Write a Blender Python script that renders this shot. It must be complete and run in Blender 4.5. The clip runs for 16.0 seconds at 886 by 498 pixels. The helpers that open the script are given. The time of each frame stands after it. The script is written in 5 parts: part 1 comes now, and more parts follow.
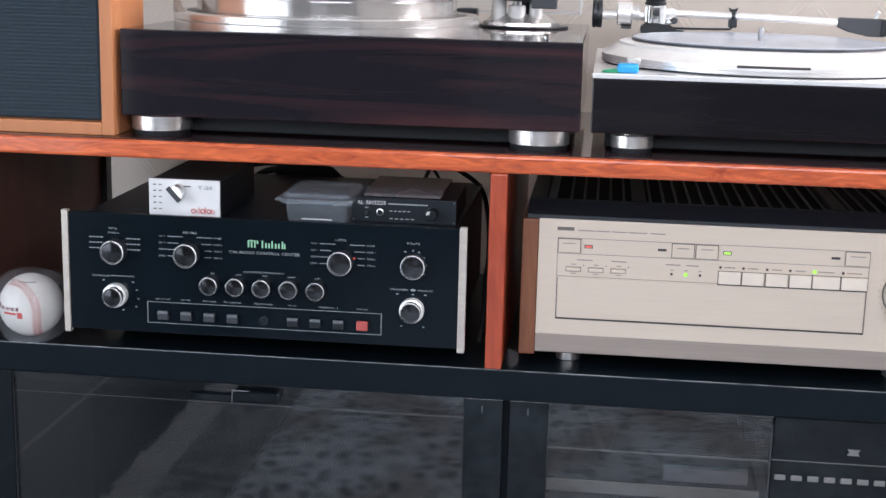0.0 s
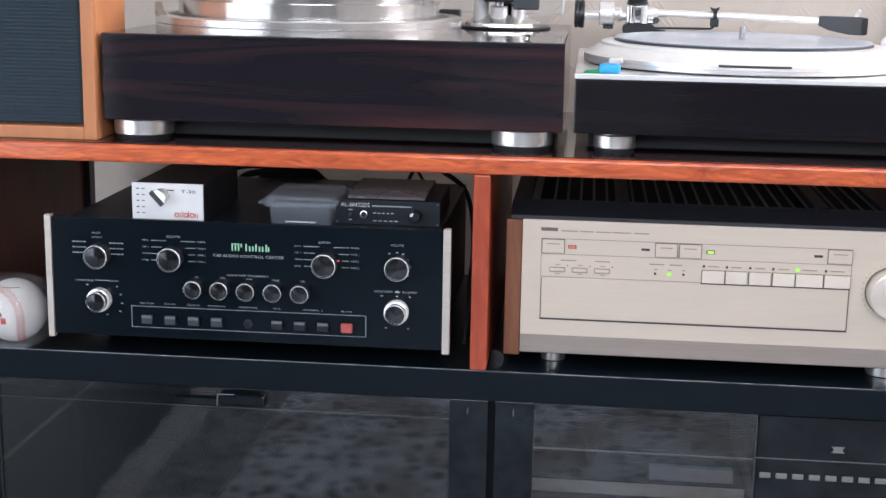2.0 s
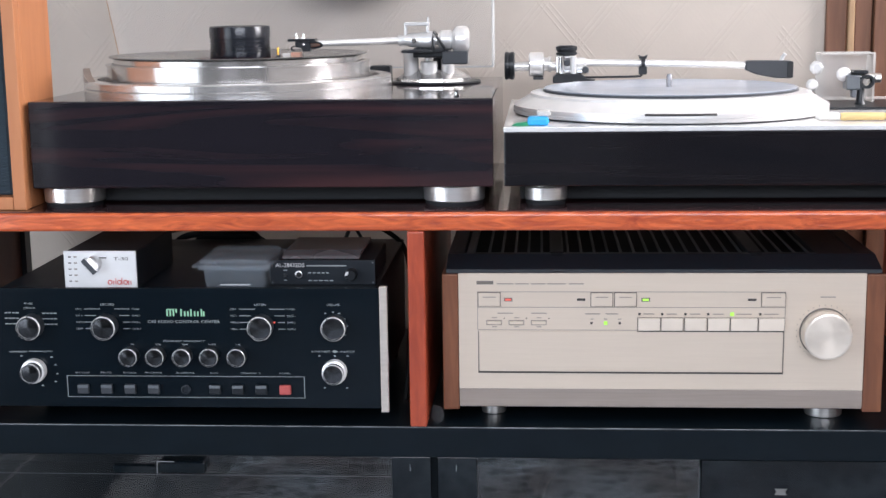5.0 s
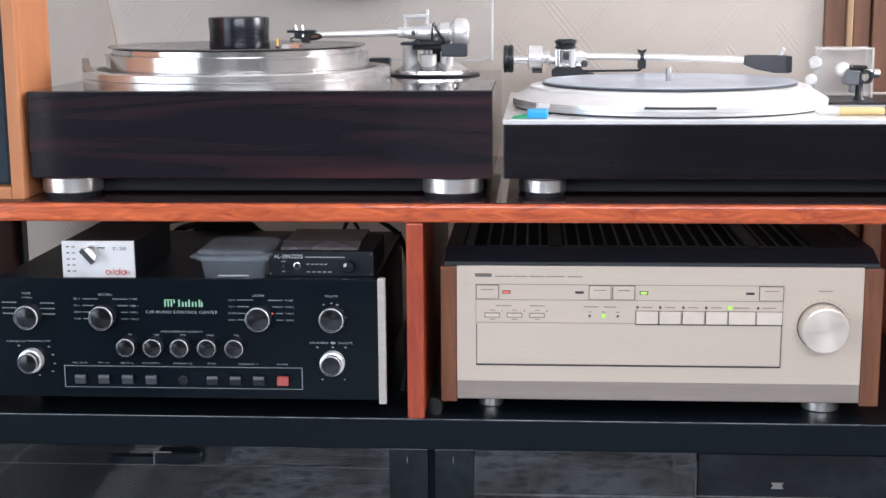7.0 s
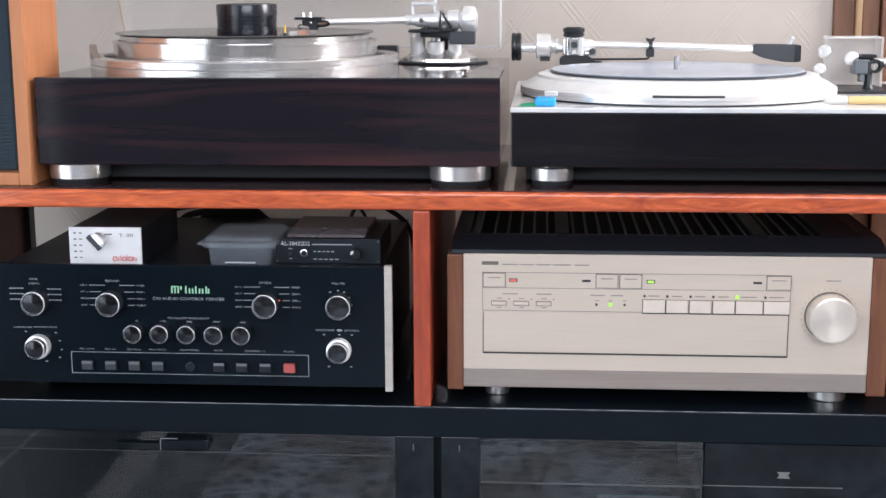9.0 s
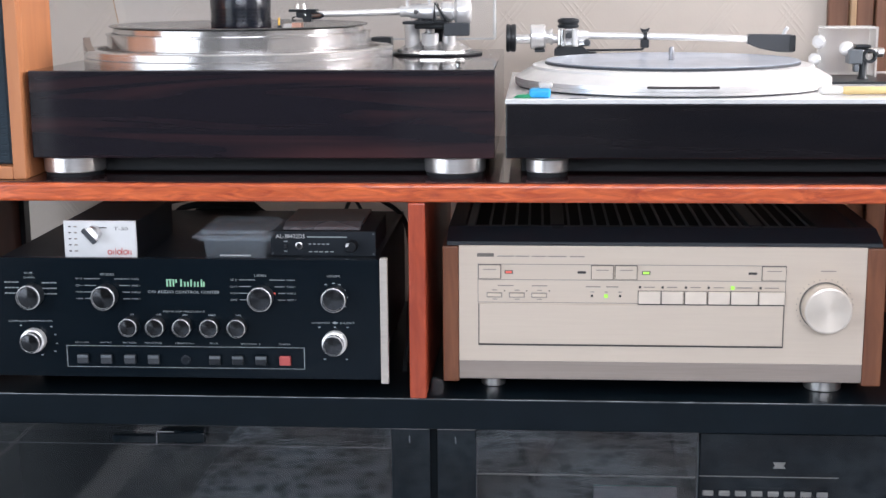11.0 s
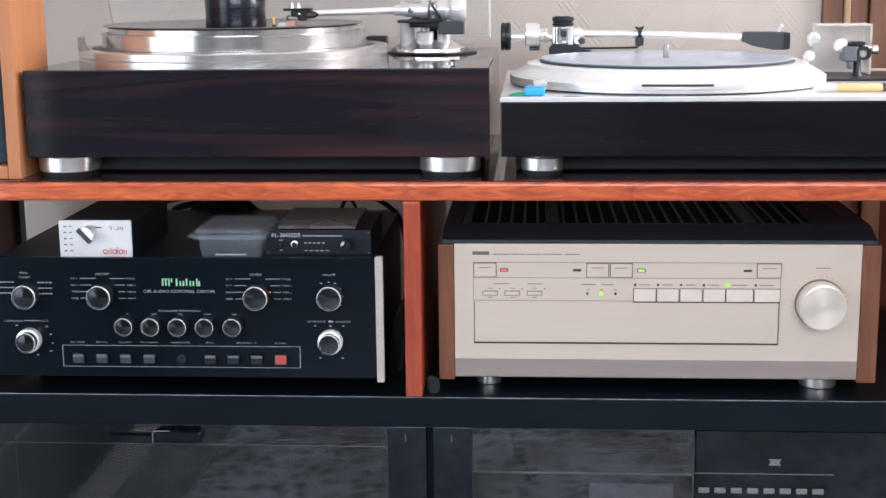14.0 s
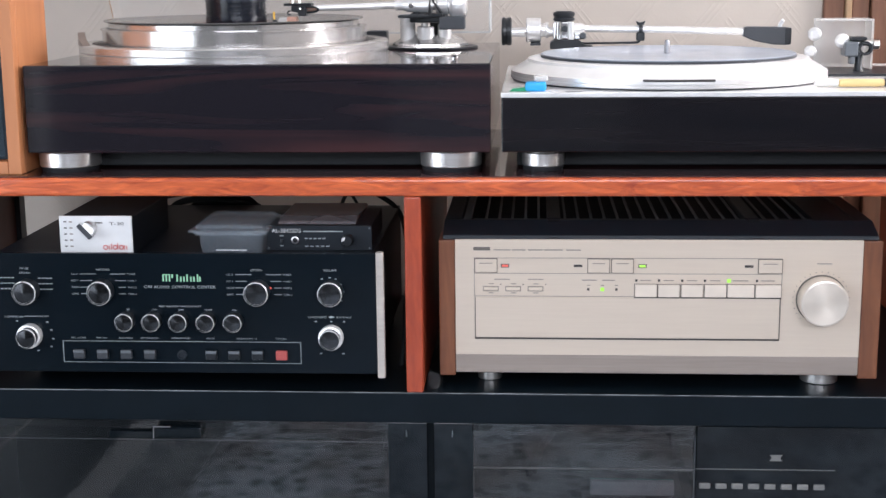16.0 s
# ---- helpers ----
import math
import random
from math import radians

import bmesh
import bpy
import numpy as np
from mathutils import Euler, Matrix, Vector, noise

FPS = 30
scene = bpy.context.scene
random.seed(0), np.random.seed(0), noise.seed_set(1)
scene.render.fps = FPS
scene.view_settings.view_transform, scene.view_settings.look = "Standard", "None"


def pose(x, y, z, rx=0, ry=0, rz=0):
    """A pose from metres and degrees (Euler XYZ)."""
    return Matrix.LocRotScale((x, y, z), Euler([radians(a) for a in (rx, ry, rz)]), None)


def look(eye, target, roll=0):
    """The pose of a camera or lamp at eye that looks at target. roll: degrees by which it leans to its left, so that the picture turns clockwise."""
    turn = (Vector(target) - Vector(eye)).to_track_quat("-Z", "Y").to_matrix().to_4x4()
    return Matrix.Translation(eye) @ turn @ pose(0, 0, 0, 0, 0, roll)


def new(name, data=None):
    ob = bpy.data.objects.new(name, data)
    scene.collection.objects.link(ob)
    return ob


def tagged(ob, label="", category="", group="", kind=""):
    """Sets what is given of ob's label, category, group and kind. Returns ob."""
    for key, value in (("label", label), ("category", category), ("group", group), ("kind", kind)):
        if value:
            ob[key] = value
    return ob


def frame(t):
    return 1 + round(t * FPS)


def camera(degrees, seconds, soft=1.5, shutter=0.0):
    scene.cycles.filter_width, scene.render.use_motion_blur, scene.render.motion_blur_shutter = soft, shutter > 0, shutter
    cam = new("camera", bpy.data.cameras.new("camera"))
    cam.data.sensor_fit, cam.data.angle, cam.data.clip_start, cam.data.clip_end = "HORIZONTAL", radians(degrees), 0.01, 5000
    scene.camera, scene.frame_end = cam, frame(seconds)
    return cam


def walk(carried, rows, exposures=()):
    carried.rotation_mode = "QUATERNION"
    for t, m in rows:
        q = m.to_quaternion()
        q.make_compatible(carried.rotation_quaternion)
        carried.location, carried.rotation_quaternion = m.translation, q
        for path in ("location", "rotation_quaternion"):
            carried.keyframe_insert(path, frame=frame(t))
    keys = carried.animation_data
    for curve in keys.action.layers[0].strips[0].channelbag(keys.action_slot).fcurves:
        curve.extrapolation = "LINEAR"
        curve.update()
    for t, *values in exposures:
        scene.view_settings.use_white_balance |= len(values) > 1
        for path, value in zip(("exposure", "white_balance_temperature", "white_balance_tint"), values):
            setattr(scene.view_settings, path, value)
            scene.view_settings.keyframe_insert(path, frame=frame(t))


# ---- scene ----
cam = camera(35.5, 16.0)
PATH = [
    (0, (0.117, -1.459, 0.95), (-0.104, 0.483, 0.528), 1.4),
    (0.5, (0.115, -1.459, 0.952), (-0.104, 0.482, 0.522), 1.6),
    (1, (0.118, -1.459, 0.947), (-0.097, 0.484, 0.525), 1.4),
    (1.5, (0.12, -1.458, 0.951), (-0.088, 0.485, 0.525), 1.2),
    (2, (0.12, -1.459, 0.952), (-0.082, 0.486, 0.53), 1.0),
    (2.5, (0.124, -1.46, 0.956), (-0.068, 0.489, 0.549), 0.0),
    (3, (0.137, -1.453, 0.958), (-0.031, 0.501, 0.567), -0.4),
    (3.5, (0.14, -1.457, 0.96), (-0.017, 0.503, 0.592), -0.6),
    (4, (0.139, -1.455, 0.963), (-0.012, 0.508, 0.611), -0.8),
    (4.5, (0.143, -1.454, 0.964), (-0.001, 0.508, 0.609), -0.9),
    (7, (0.138, -1.455, 0.96), (0.006, 0.507, 0.596), -0.4),
    (7.5, (0.135, -1.454, 0.957), (-0.004, 0.506, 0.584), -0.4),
    (8, (0.138, -1.455, 0.96), (-0.006, 0.504, 0.583), -0.4),
    (8.5, (0.138, -1.454, 0.958), (-0.007, 0.505, 0.58), -0.3),
    (9, (0.138, -1.454, 0.958), (-0.004, 0.505, 0.579), -0.2),
    (11.5, (0.139, -1.453, 0.96), (0.005, 0.503, 0.566), -0.5),
    (12, (0.141, -1.453, 0.959), (0.006, 0.504, 0.568), -0.6),
    (12.5, (0.142, -1.453, 0.959), (0.007, 0.504, 0.569), -0.5),
    (13, (0.143, -1.452, 0.962), (0.009, 0.504, 0.568), -0.6),
    (13.5, (0.14, -1.452, 0.957), (0.008, 0.505, 0.565), -0.5),
    (14, (0.14, -1.454, 0.959), (0.009, 0.503, 0.565), -0.6),
    (14.5, (0.141, -1.452, 0.959), (0.012, 0.504, 0.566), -0.6),
    (15, (0.141, -1.452, 0.959), (0.012, 0.505, 0.563), -0.6),
    (15.5, (0.137, -1.453, 0.957), (0.009, 0.503, 0.56), -0.5),
    (16, (0.139, -1.452, 0.96), (0.008, 0.503, 0.558), -0.6),
]
walk(cam, [(t, look(eye, target, roll)) for t, eye, target, roll in PATH])

# ---- light ----
world = bpy.data.worlds.new("world")
scene.world = world
world.use_nodes = True
wn = world.node_tree
sky = wn.nodes.new("ShaderNodeTexSky")
sky.sky_type, sky.sun_disc = "NISHITA", False
sky.sun_elevation, sky.sun_rotation = radians(42), radians(27)
wn.nodes["Background"].inputs["Strength"].default_value = 0.12
wn.links.new(sky.outputs["Color"], wn.nodes["Background"].inputs["Color"])


def area_lamp(name, loc, target, w, h, power, colour):
    li = bpy.data.lights.new(name, "AREA")
    li.shape, li.size, li.size_y, li.energy, li.color = "RECTANGLE", w, h, power, colour
    ob = new(name, li)
    ob.matrix_world = look(loc, target)
    return ob


# daylight through tall glazed openings that meet in a corner; the side lamp and the high lamp behind are added fill
area_lamp("window_light_west", (-2.19, -1.95, 1.17), (0, -1.95, 1.17), 2.4, 2.25, 57, (0.81, 0.88, 1.0))
area_lamp("fill_light_east", (2.19, 0.05, 1.74), (0, 0.05, 1.4), 0.8, 1.06, 70, (0.93, 0.90, 0.94))
area_lamp("fill_light_south", (0.7, -3.3, 1.85), (0.7, 0, 1.5), 2.4, 0.9, 62, (0.87, 0.90, 1.0))
area_lamp("window_light_corner", (-1.95, -3.32, 1.17), (-1.95, 0, 1.17), 0.42, 2.2, 9, (0.81, 0.88, 1.0))
sun_data = bpy.data.lights.new("sun", "SUN")
sun_data.energy, sun_data.angle, sun_data.color = 0.8, radians(12), (1.0, 0.96, 0.9)
sun = new("sun", sun_data)
sun.matrix_world = look((3, 6, 6), (0, 0, 0))
scene.view_settings.exposure = 0.07


# ---- materials ----
def material(name, colour, rough=0.5, metal=0.0, second=None, scale=40.0, stretch=(1, 1, 1), mix=0.5, bump=0.0, bump_scale=200.0,
             coat=0.0, alpha=None, transmission=0.0, emit=None, contrast=(0.35, 0.65), rough_var=0.06, spec=0.5, distort=0.0, ior=1.45, aniso=0.0):
    """A principled surface with colour variation at two scales and fine relief."""
    m = bpy.data.materials.new(name)
    m.use_nodes = True
    nt = m.node_tree
    b = nt.nodes["Principled BSDF"]
    b.inputs["Roughness"].default_value, b.inputs["Metallic"].default_value = rough, metal
    b.inputs["Coat Weight"].default_value, b.inputs["Coat Roughness"].default_value = coat, 0.06
    b.inputs["Transmission Weight"].default_value, b.inputs["IOR"].default_value = transmission, ior
    b.inputs["Specular IOR Level"].default_value = spec
    b.inputs["Anisotropic"].default_value = aniso
    if alpha is not None:
        b.inputs["Alpha"].default_value = alpha
    tc = nt.nodes.new("ShaderNodeTexCoord")
    mp = nt.nodes.new("ShaderNodeMapping")
    mp.inputs["Scale"].default_value = stretch
    nt.links.new(tc.outputs["Object"], mp.inputs["Vector"])
    n1 = nt.nodes.new("ShaderNodeTexNoise")
    n1.inputs["Scale"].default_value, n1.inputs["Detail"].default_value = scale, 6
    n1.inputs["Distortion"].default_value = distort
    nt.links.new(mp.outputs["Vector"], n1.inputs["Vector"])
    n2 = nt.nodes.new("ShaderNodeTexNoise")
    n2.inputs["Scale"].default_value, n2.inputs["Detail"].default_value = scale * 0.17, 3
    nt.links.new(mp.outputs["Vector"], n2.inputs["Vector"])
    add = nt.nodes.new("ShaderNodeMath")
    add.operation = "MULTIPLY_ADD"
    add.inputs[1].default_value = 0.6
    half = nt.nodes.new("ShaderNodeMath")
    half.operation = "MULTIPLY"
    half.inputs[1].default_value = 0.4
    nt.links.new(n2.outputs["Fac"], half.inputs[0])
    nt.links.new(n1.outputs["Fac"], add.inputs[0])
    nt.links.new(half.outputs[0], add.inputs[2])
    ramp = nt.nodes.new("ShaderNodeValToRGB")
    ramp.color_ramp.elements[0].position, ramp.color_ramp.elements[1].position = contrast
    other = second or tuple(c * 0.86 for c in colour)
    ramp.color_ramp.elements[0].color = (*other, 1)
    ramp.color_ramp.elements[1].color = (*colour, 1)
    nt.links.new(add.outputs[0], ramp.inputs["Fac"])
    nt.links.new(ramp.outputs["Color"], b.inputs["Base Color"])
    mr = nt.nodes.new("ShaderNodeMapRange")
    mr.inputs["To Min"].default_value, mr.inputs["To Max"].default_value = max(0.0, rough - rough_var), rough + rough_var
    nt.links.new(n2.outputs["Fac"], mr.inputs["Value"])
    nt.links.new(mr.outputs["Result"], b.inputs["Roughness"])
    if bump:
        n3 = nt.nodes.new("ShaderNodeTexNoise")
        n3.inputs["Scale"].default_value, n3.inputs["Detail"].default_value = bump_scale, 3
        nt.links.new(mp.outputs["Vector"], n3.inputs["Vector"])
        bp = nt.nodes.new("ShaderNodeBump")
        bp.inputs["Strength"].default_value, bp.inputs["Distance"].default_value = bump, 0.001
        nt.links.new(n3.outputs["Fac"], bp.inputs["Height"])
        nt.links.new(bp.outputs["Normal"], b.inputs["Normal"])
    if emit:
        b.inputs["Emission Color"].default_value, b.inputs["Emission Strength"].default_value = (*emit[0], 1), emit[1]
    return m


ROSEWOOD = material("rosewood_veneer", (0.105, 0.040, 0.039), 0.07, second=(0.0125, 0.0112, 0.0155), scale=4.6, stretch=(0.5, 1, 7), contrast=(0.47, 0.80), coat=0.0, distort=0.7, rough_var=0.02, spec=0.6)
EBONY = material("dark_plinth_veneer", (0.015, 0.0125, 0.0145), 0.08, second=(0.006, 0.007, 0.0095), scale=5, stretch=(0.6, 1, 9), coat=0.0, rough_var=0.02, spec=0.48, distort=0.6)
RED_WOOD = material("red_stained_pine", (0.76, 0.165, 0.052), 0.30, second=(0.24, 0.026, 0.015), scale=11, stretch=(1.5, 1.2, 8), contrast=(0.33, 0.68), coat=0.35, bump=0.6, bump_scale=40, distort=2.8)
RED_UPRIGHT = material("red_stained_upright", (0.42, 0.072, 0.03), 0.4, second=(0.24, 0.034, 0.018), scale=14, stretch=(7, 2, 1.2), contrast=(0.3, 0.62), coat=0.25, bump=0.3, bump_scale=60, distort=1.2)
DARK_UPRIGHT = material("dark_brown_board", (0.15, 0.062, 0.045), 0.4, second=(0.09, 0.036, 0.028), scale=12, stretch=(6, 2, 1), distort=0.8)
WALNUT = material("walnut_cheek", (0.22, 0.085, 0.042), 0.4, second=(0.13, 0.048, 0.026), scale=16, stretch=(8, 2, 1), distort=0.6)
ORANGE_WOOD = material("orange_speaker_veneer", (0.53, 0.215, 0.092), 0.42, second=(0.44, 0.165, 0.068), scale=14, stretch=(5, 5, 0.8), distort=0.5)
CASING_WOOD = material("brown_casing_wood", (0.21, 0.095, 0.052), 0.45, second=(0.13, 0.055, 0.032), scale=14, stretch=(8, 4, 0.7), distort=0.5)
CASING_TAN = material("tan_casing_edge", (0.42, 0.27, 0.15), 0.45, second=(0.3, 0.18, 0.1), scale=14, stretch=(8, 4, 0.7))
BLACK_LACQUER = material("black_bench_lacquer", (0.0050, 0.0092, 0.0135), 0.3, second=(0.0040, 0.0074, 0.0106), scale=30, bump=0.03, bump_scale=500, spec=0.18)
BLACK_FRAME = material("black_door_frame", (0.0042, 0.0074, 0.0104), 0.05, scale=30, spec=0.40, rough_var=0.02)
BLACK_GLASS = material("black_glass_faceplate", (0.0048, 0.0085, 0.0125), 0.12, scale=20, rough_var=0.02, spec=0.18)
BLACK_METAL = material("black_painted_metal", (0.0105, 0.0150, 0.0215), 0.42, scale=60, bump=0.06, bump_scale=900, spec=0.4)
BLACK_PLASTIC = material("black_plastic", (0.013, 0.016, 0.020), 0.32, scale=50)
BLACK_RUBBER = material("black_rubber", (0.012, 0.014, 0.017), 0.65, scale=80)
DARK_GREY = material("dark_grey_plastic", (0.045, 0.05, 0.058), 0.4, scale=50)
MID_GREY = material("grey_button_plastic", (0.14, 0.155, 0.17), 0.32, scale=50)
VINYL = material("record_vinyl", (0.085, 0.083, 0.083), 0.16, scale=50, spec=1.0, rough_var=0.04)
SIDE_METAL = material("polished_platter_side", (0.84, 0.82, 0.81), 0.30, metal=0.5, scale=40, rough_var=0.04)
BRUSHED = material("brushed_aluminium", (0.76, 0.75, 0.74), 0.3, metal=1.0, scale=40, stretch=(1, 1, 10), rough_var=0.06)
FOOT_METAL = material("satin_foot_metal", (0.82, 0.80, 0.785), 0.30, metal=0.9, scale=40, stretch=(1, 1, 10))
CUPBOARD_PAINT = material("grey_cupboard_paint", (0.22, 0.22, 0.23), 0.5, scale=10)
RIM_METAL = material("bright_rim_metal", (0.92, 0.92, 0.92), 0.22, metal=0.35, scale=40)
# far wall is out of view; darkened to shape the plinths' reflections
FAR_WALL = material("unseen_wall_darkened", (0.055, 0.05, 0.048), 0.85, scale=8, bump=0.1, bump_scale=60)
CHROME = material("chrome", (0.86, 0.86, 0.86), 0.09, metal=1.0, scale=30, rough_var=0.03)
SATIN_WHITE = material("satin_white_metal", (0.95, 0.945, 0.94), 0.22, metal=0.35, scale=40)
PLATTER_METAL = material("satin_platter_metal", (0.66, 0.645, 0.63), 0.17, metal=0.8, scale=40, rough_var=0.04)
# the brown paints the loudspeaker's reflection into the lip's silver
LIP_METAL = material("lip_metal_brown_reflection", (0.36, 0.285, 0.25), 0.28, metal=0.75, scale=40)
RING_METAL = material("satin_ring_metal", (0.70, 0.685, 0.675), 0.22, metal=0.8, scale=40, rough_var=0.05)
ARM_METAL = material("polished_arm_metal", (0.90, 0.895, 0.89), 0.24, metal=0.62, scale=40)
WRAP_FILM = material("thin_wrapper_film", (0.8, 0.84, 0.88), 0.05, alpha=0.025, scale=60, bump=0.8, bump_scale=60, spec=0.4)
CLAMP_BLACK = material("black_anodised_clamp", (0.010, 0.013, 0.020), 0.22, scale=50, spec=0.6)
# near-black that paints the shade seen through the grille openings
VENT_SHADE = material("vent_shade_black", (0.0100, 0.0150, 0.0195), 0.7, scale=60, spec=0.2)
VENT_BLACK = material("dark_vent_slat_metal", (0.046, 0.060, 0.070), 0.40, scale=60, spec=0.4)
CHAMPAGNE = material("champagne_panel", (0.66, 0.565, 0.47), 0.4, metal=0.25, second=(0.63, 0.537, 0.446), scale=40, stretch=(0.4, 1, 12), rough_var=0.03)
CHAMPAGNE_LIGHT = material("champagne_knob", (0.76, 0.69, 0.615), 0.32, metal=0.5, scale=40, rough_var=0.04)
TAUPE = material("taupe_lower_strip", (0.35, 0.295, 0.26), 0.4, metal=0.25, scale=40, stretch=(0.4, 1, 12))
PLATE_WHITE = material("white_enamel_plate", (0.76, 0.76, 0.765), 0.35, scale=40)
STRIP_CREAM = material("pale_end_strip", (0.62, 0.565, 0.51), 0.35, metal=0.4, scale=40, stretch=(1, 1, 8))
PANEL_LINE = material("panel_gap_shadow_line", (0.16, 0.14, 0.125), 0.6, scale=40)
PANEL_INK = material("grey_panel_ink", (0.3, 0.265, 0.24), 0.6, scale=40)
DARK_INK = material("dark_ink", (0.05, 0.045, 0.045), 0.6, scale=40)
WHITE_INK = material("white_ink", (0.34, 0.38, 0.39), 0.5, scale=40)
RED_INK = material("red_ink", (0.6, 0.07, 0.06), 0.5, scale=40)
LOGO_GREEN = material("lit_green_mark", (0.20, 0.38, 0.26), 0.5, emit=((0.40, 0.80, 0.54), 0.30))
LED_GREEN = material("green_led", (0.3, 0.5, 0.1), 0.4, emit=((0.42, 0.95, 0.08), 0.65))
LED_RED = material("red_led", (0.6, 0.12, 0.10), 0.4, emit=((1.0, 0.16, 0.12), 0.3))
POWER_RED = material("lit_red_button", (0.42, 0.09, 0.085), 0.4, emit=((1.0, 0.14, 0.11), 0.06))
RECORD_LABEL = material("record_label_paper", (0.16, 0.045, 0.045), 0.22, second=(0.11, 0.03, 0.03), scale=60, spec=0.8)
MAT_BLUE = material("blue_grey_platter_mat", (0.41, 0.455, 0.53), 0.25, second=(0.36, 0.40, 0.47), scale=50, spec=0.7)
GRILLE = material("dark_blue_grille_cloth", (0.028, 0.045, 0.060), 0.85, second=(0.018, 0.029, 0.040), scale=500, bump=0.5, bump_scale=700)
LEATHER = material("ball_leather", (0.74, 0.72, 0.69), 0.45, scale=50, bump=0.1, bump_scale=300)
RED_THREAD = material("red_thread", (0.5, 0.07, 0.04), 0.7, scale=80)
BALL_INK = material("faded_dark_red_ink", (0.22, 0.09, 0.09), 0.5, scale=60)
BLUE_PLASTIC = material("sky_blue_plastic", (0.03, 0.38, 0.75), 0.35, scale=40)
GREEN_PLASTIC = material("green_plastic", (0.02, 0.3, 0.14), 0.4, scale=40)
YELLOW_WOOD = material("yellow_brush_handle", (0.74, 0.55, 0.25), 0.45, scale=30, stretch=(1, 6, 6))
BRISTLE = material("white_bristle", (0.78, 0.76, 0.72), 0.7, scale=200, stretch=(0.2, 3, 3), bump=0.5, bump_scale=300)
COPPER = material("copper_pink_metal", (0.75, 0.42, 0.32), 0.3, metal=1.0, scale=40)
GOLD = material("gold_pin", (0.85, 0.5, 0.1), 0.3, metal=1.0, scale=40)
MILKY = material("milky_clear_plastic", (0.86, 0.84, 0.81), 0.2, alpha=0.46, scale=30)
TUB = material("frosted_tub_plastic", (0.62, 0.72, 0.82), 0.14, alpha=0.13, scale=30, spec=0.9)
FILM = material("clear_film", (0.55, 0.57, 0.60), 0.05, alpha=0.13, scale=60, bump=0.9, bump_scale=90, spec=1.0, ior=1.9)
ACRYLIC = material("clear_acrylic", (0.9, 0.92, 0.93), 0.03, alpha=0.07, scale=20, rough_var=0.01)
ACRYLIC_EDGE = material("acrylic_edge", (0.86, 0.88, 0.88), 0.2, alpha=0.45, scale=20)
SMOKED_GLASS = material("smoked_door_glass", (0.010, 0.013, 0.016), 0.012, alpha=0.45, scale=20, rough_var=0.004, spec=0.5, ior=2.05)
PAD_GREY = material("grey_metal_pad", (0.30, 0.30, 0.32), 0.26, metal=0.45, scale=30)
CARD_TEAL = material("teal_card", (0.02, 0.28, 0.24), 0.5, scale=40)
CARD_PINK = material("pale_pink_card", (0.6, 0.5, 0.55), 0.6, scale=25, second=(0.35, 0.42, 0.5))
CREAM = material("cream_metal_edge", (0.80, 0.75, 0.68), 0.4, metal=0.3, scale=40)
CEILING_PAINT = material("ceiling_paint", (0.80, 0.79, 0.77), 0.8, scale=12, bump=0.1, bump_scale=60)
ROOM_PAINT = material("room_wall_paint", (0.40, 0.36, 0.325), 0.8, scale=8, bump=0.1, bump_scale=60)
FRAME_PAINT = material("window_frame_paint", (0.78, 0.77, 0.75), 0.4, scale=20)
FLOOR_WOOD = material("dark_floor_plank", (0.036, 0.040, 0.044), 0.4, second=(0.022, 0.025, 0.028), scale=10, stretch=(9, 0.8, 1), bump=0.1, bump_scale=80)
# shelf red darkened: shade and dark reflections under the plinths are in the colour
SHELF_TOP_SHADE = material("shaded_shelf_top", (0.060, 0.020, 0.021), 0.10, second=(0.03, 0.012, 0.014), scale=9, stretch=(1, 8, 8), coat=0.6, distort=0.8)
SWITCH_CREAM = material("pale_key_plastic", (0.72, 0.63, 0.54), 0.4, scale=40)
# grey that paints the specular highlight of the bench's bevelled edge
EDGE_HIGHLIGHT = material("painted_edge_highlight", (0.30, 0.32, 0.34), 0.35, metal=0.5, second=(0.10, 0.11, 0.12), scale=30, stretch=(1, 1, 1), contrast=(0.4, 0.55))
DECK_KEY = material("pale_deck_key", (0.19, 0.19, 0.185), 0.45, scale=40)
SEAM = material("pale_floor_seam", (0.42, 0.41, 0.40), 0.6, scale=40)
FRINGE = material("rug_fringe_cotton", (0.44, 0.45, 0.46), 0.9, scale=60, stretch=(1, 6, 1), second=(0.28, 0.29, 0.30))


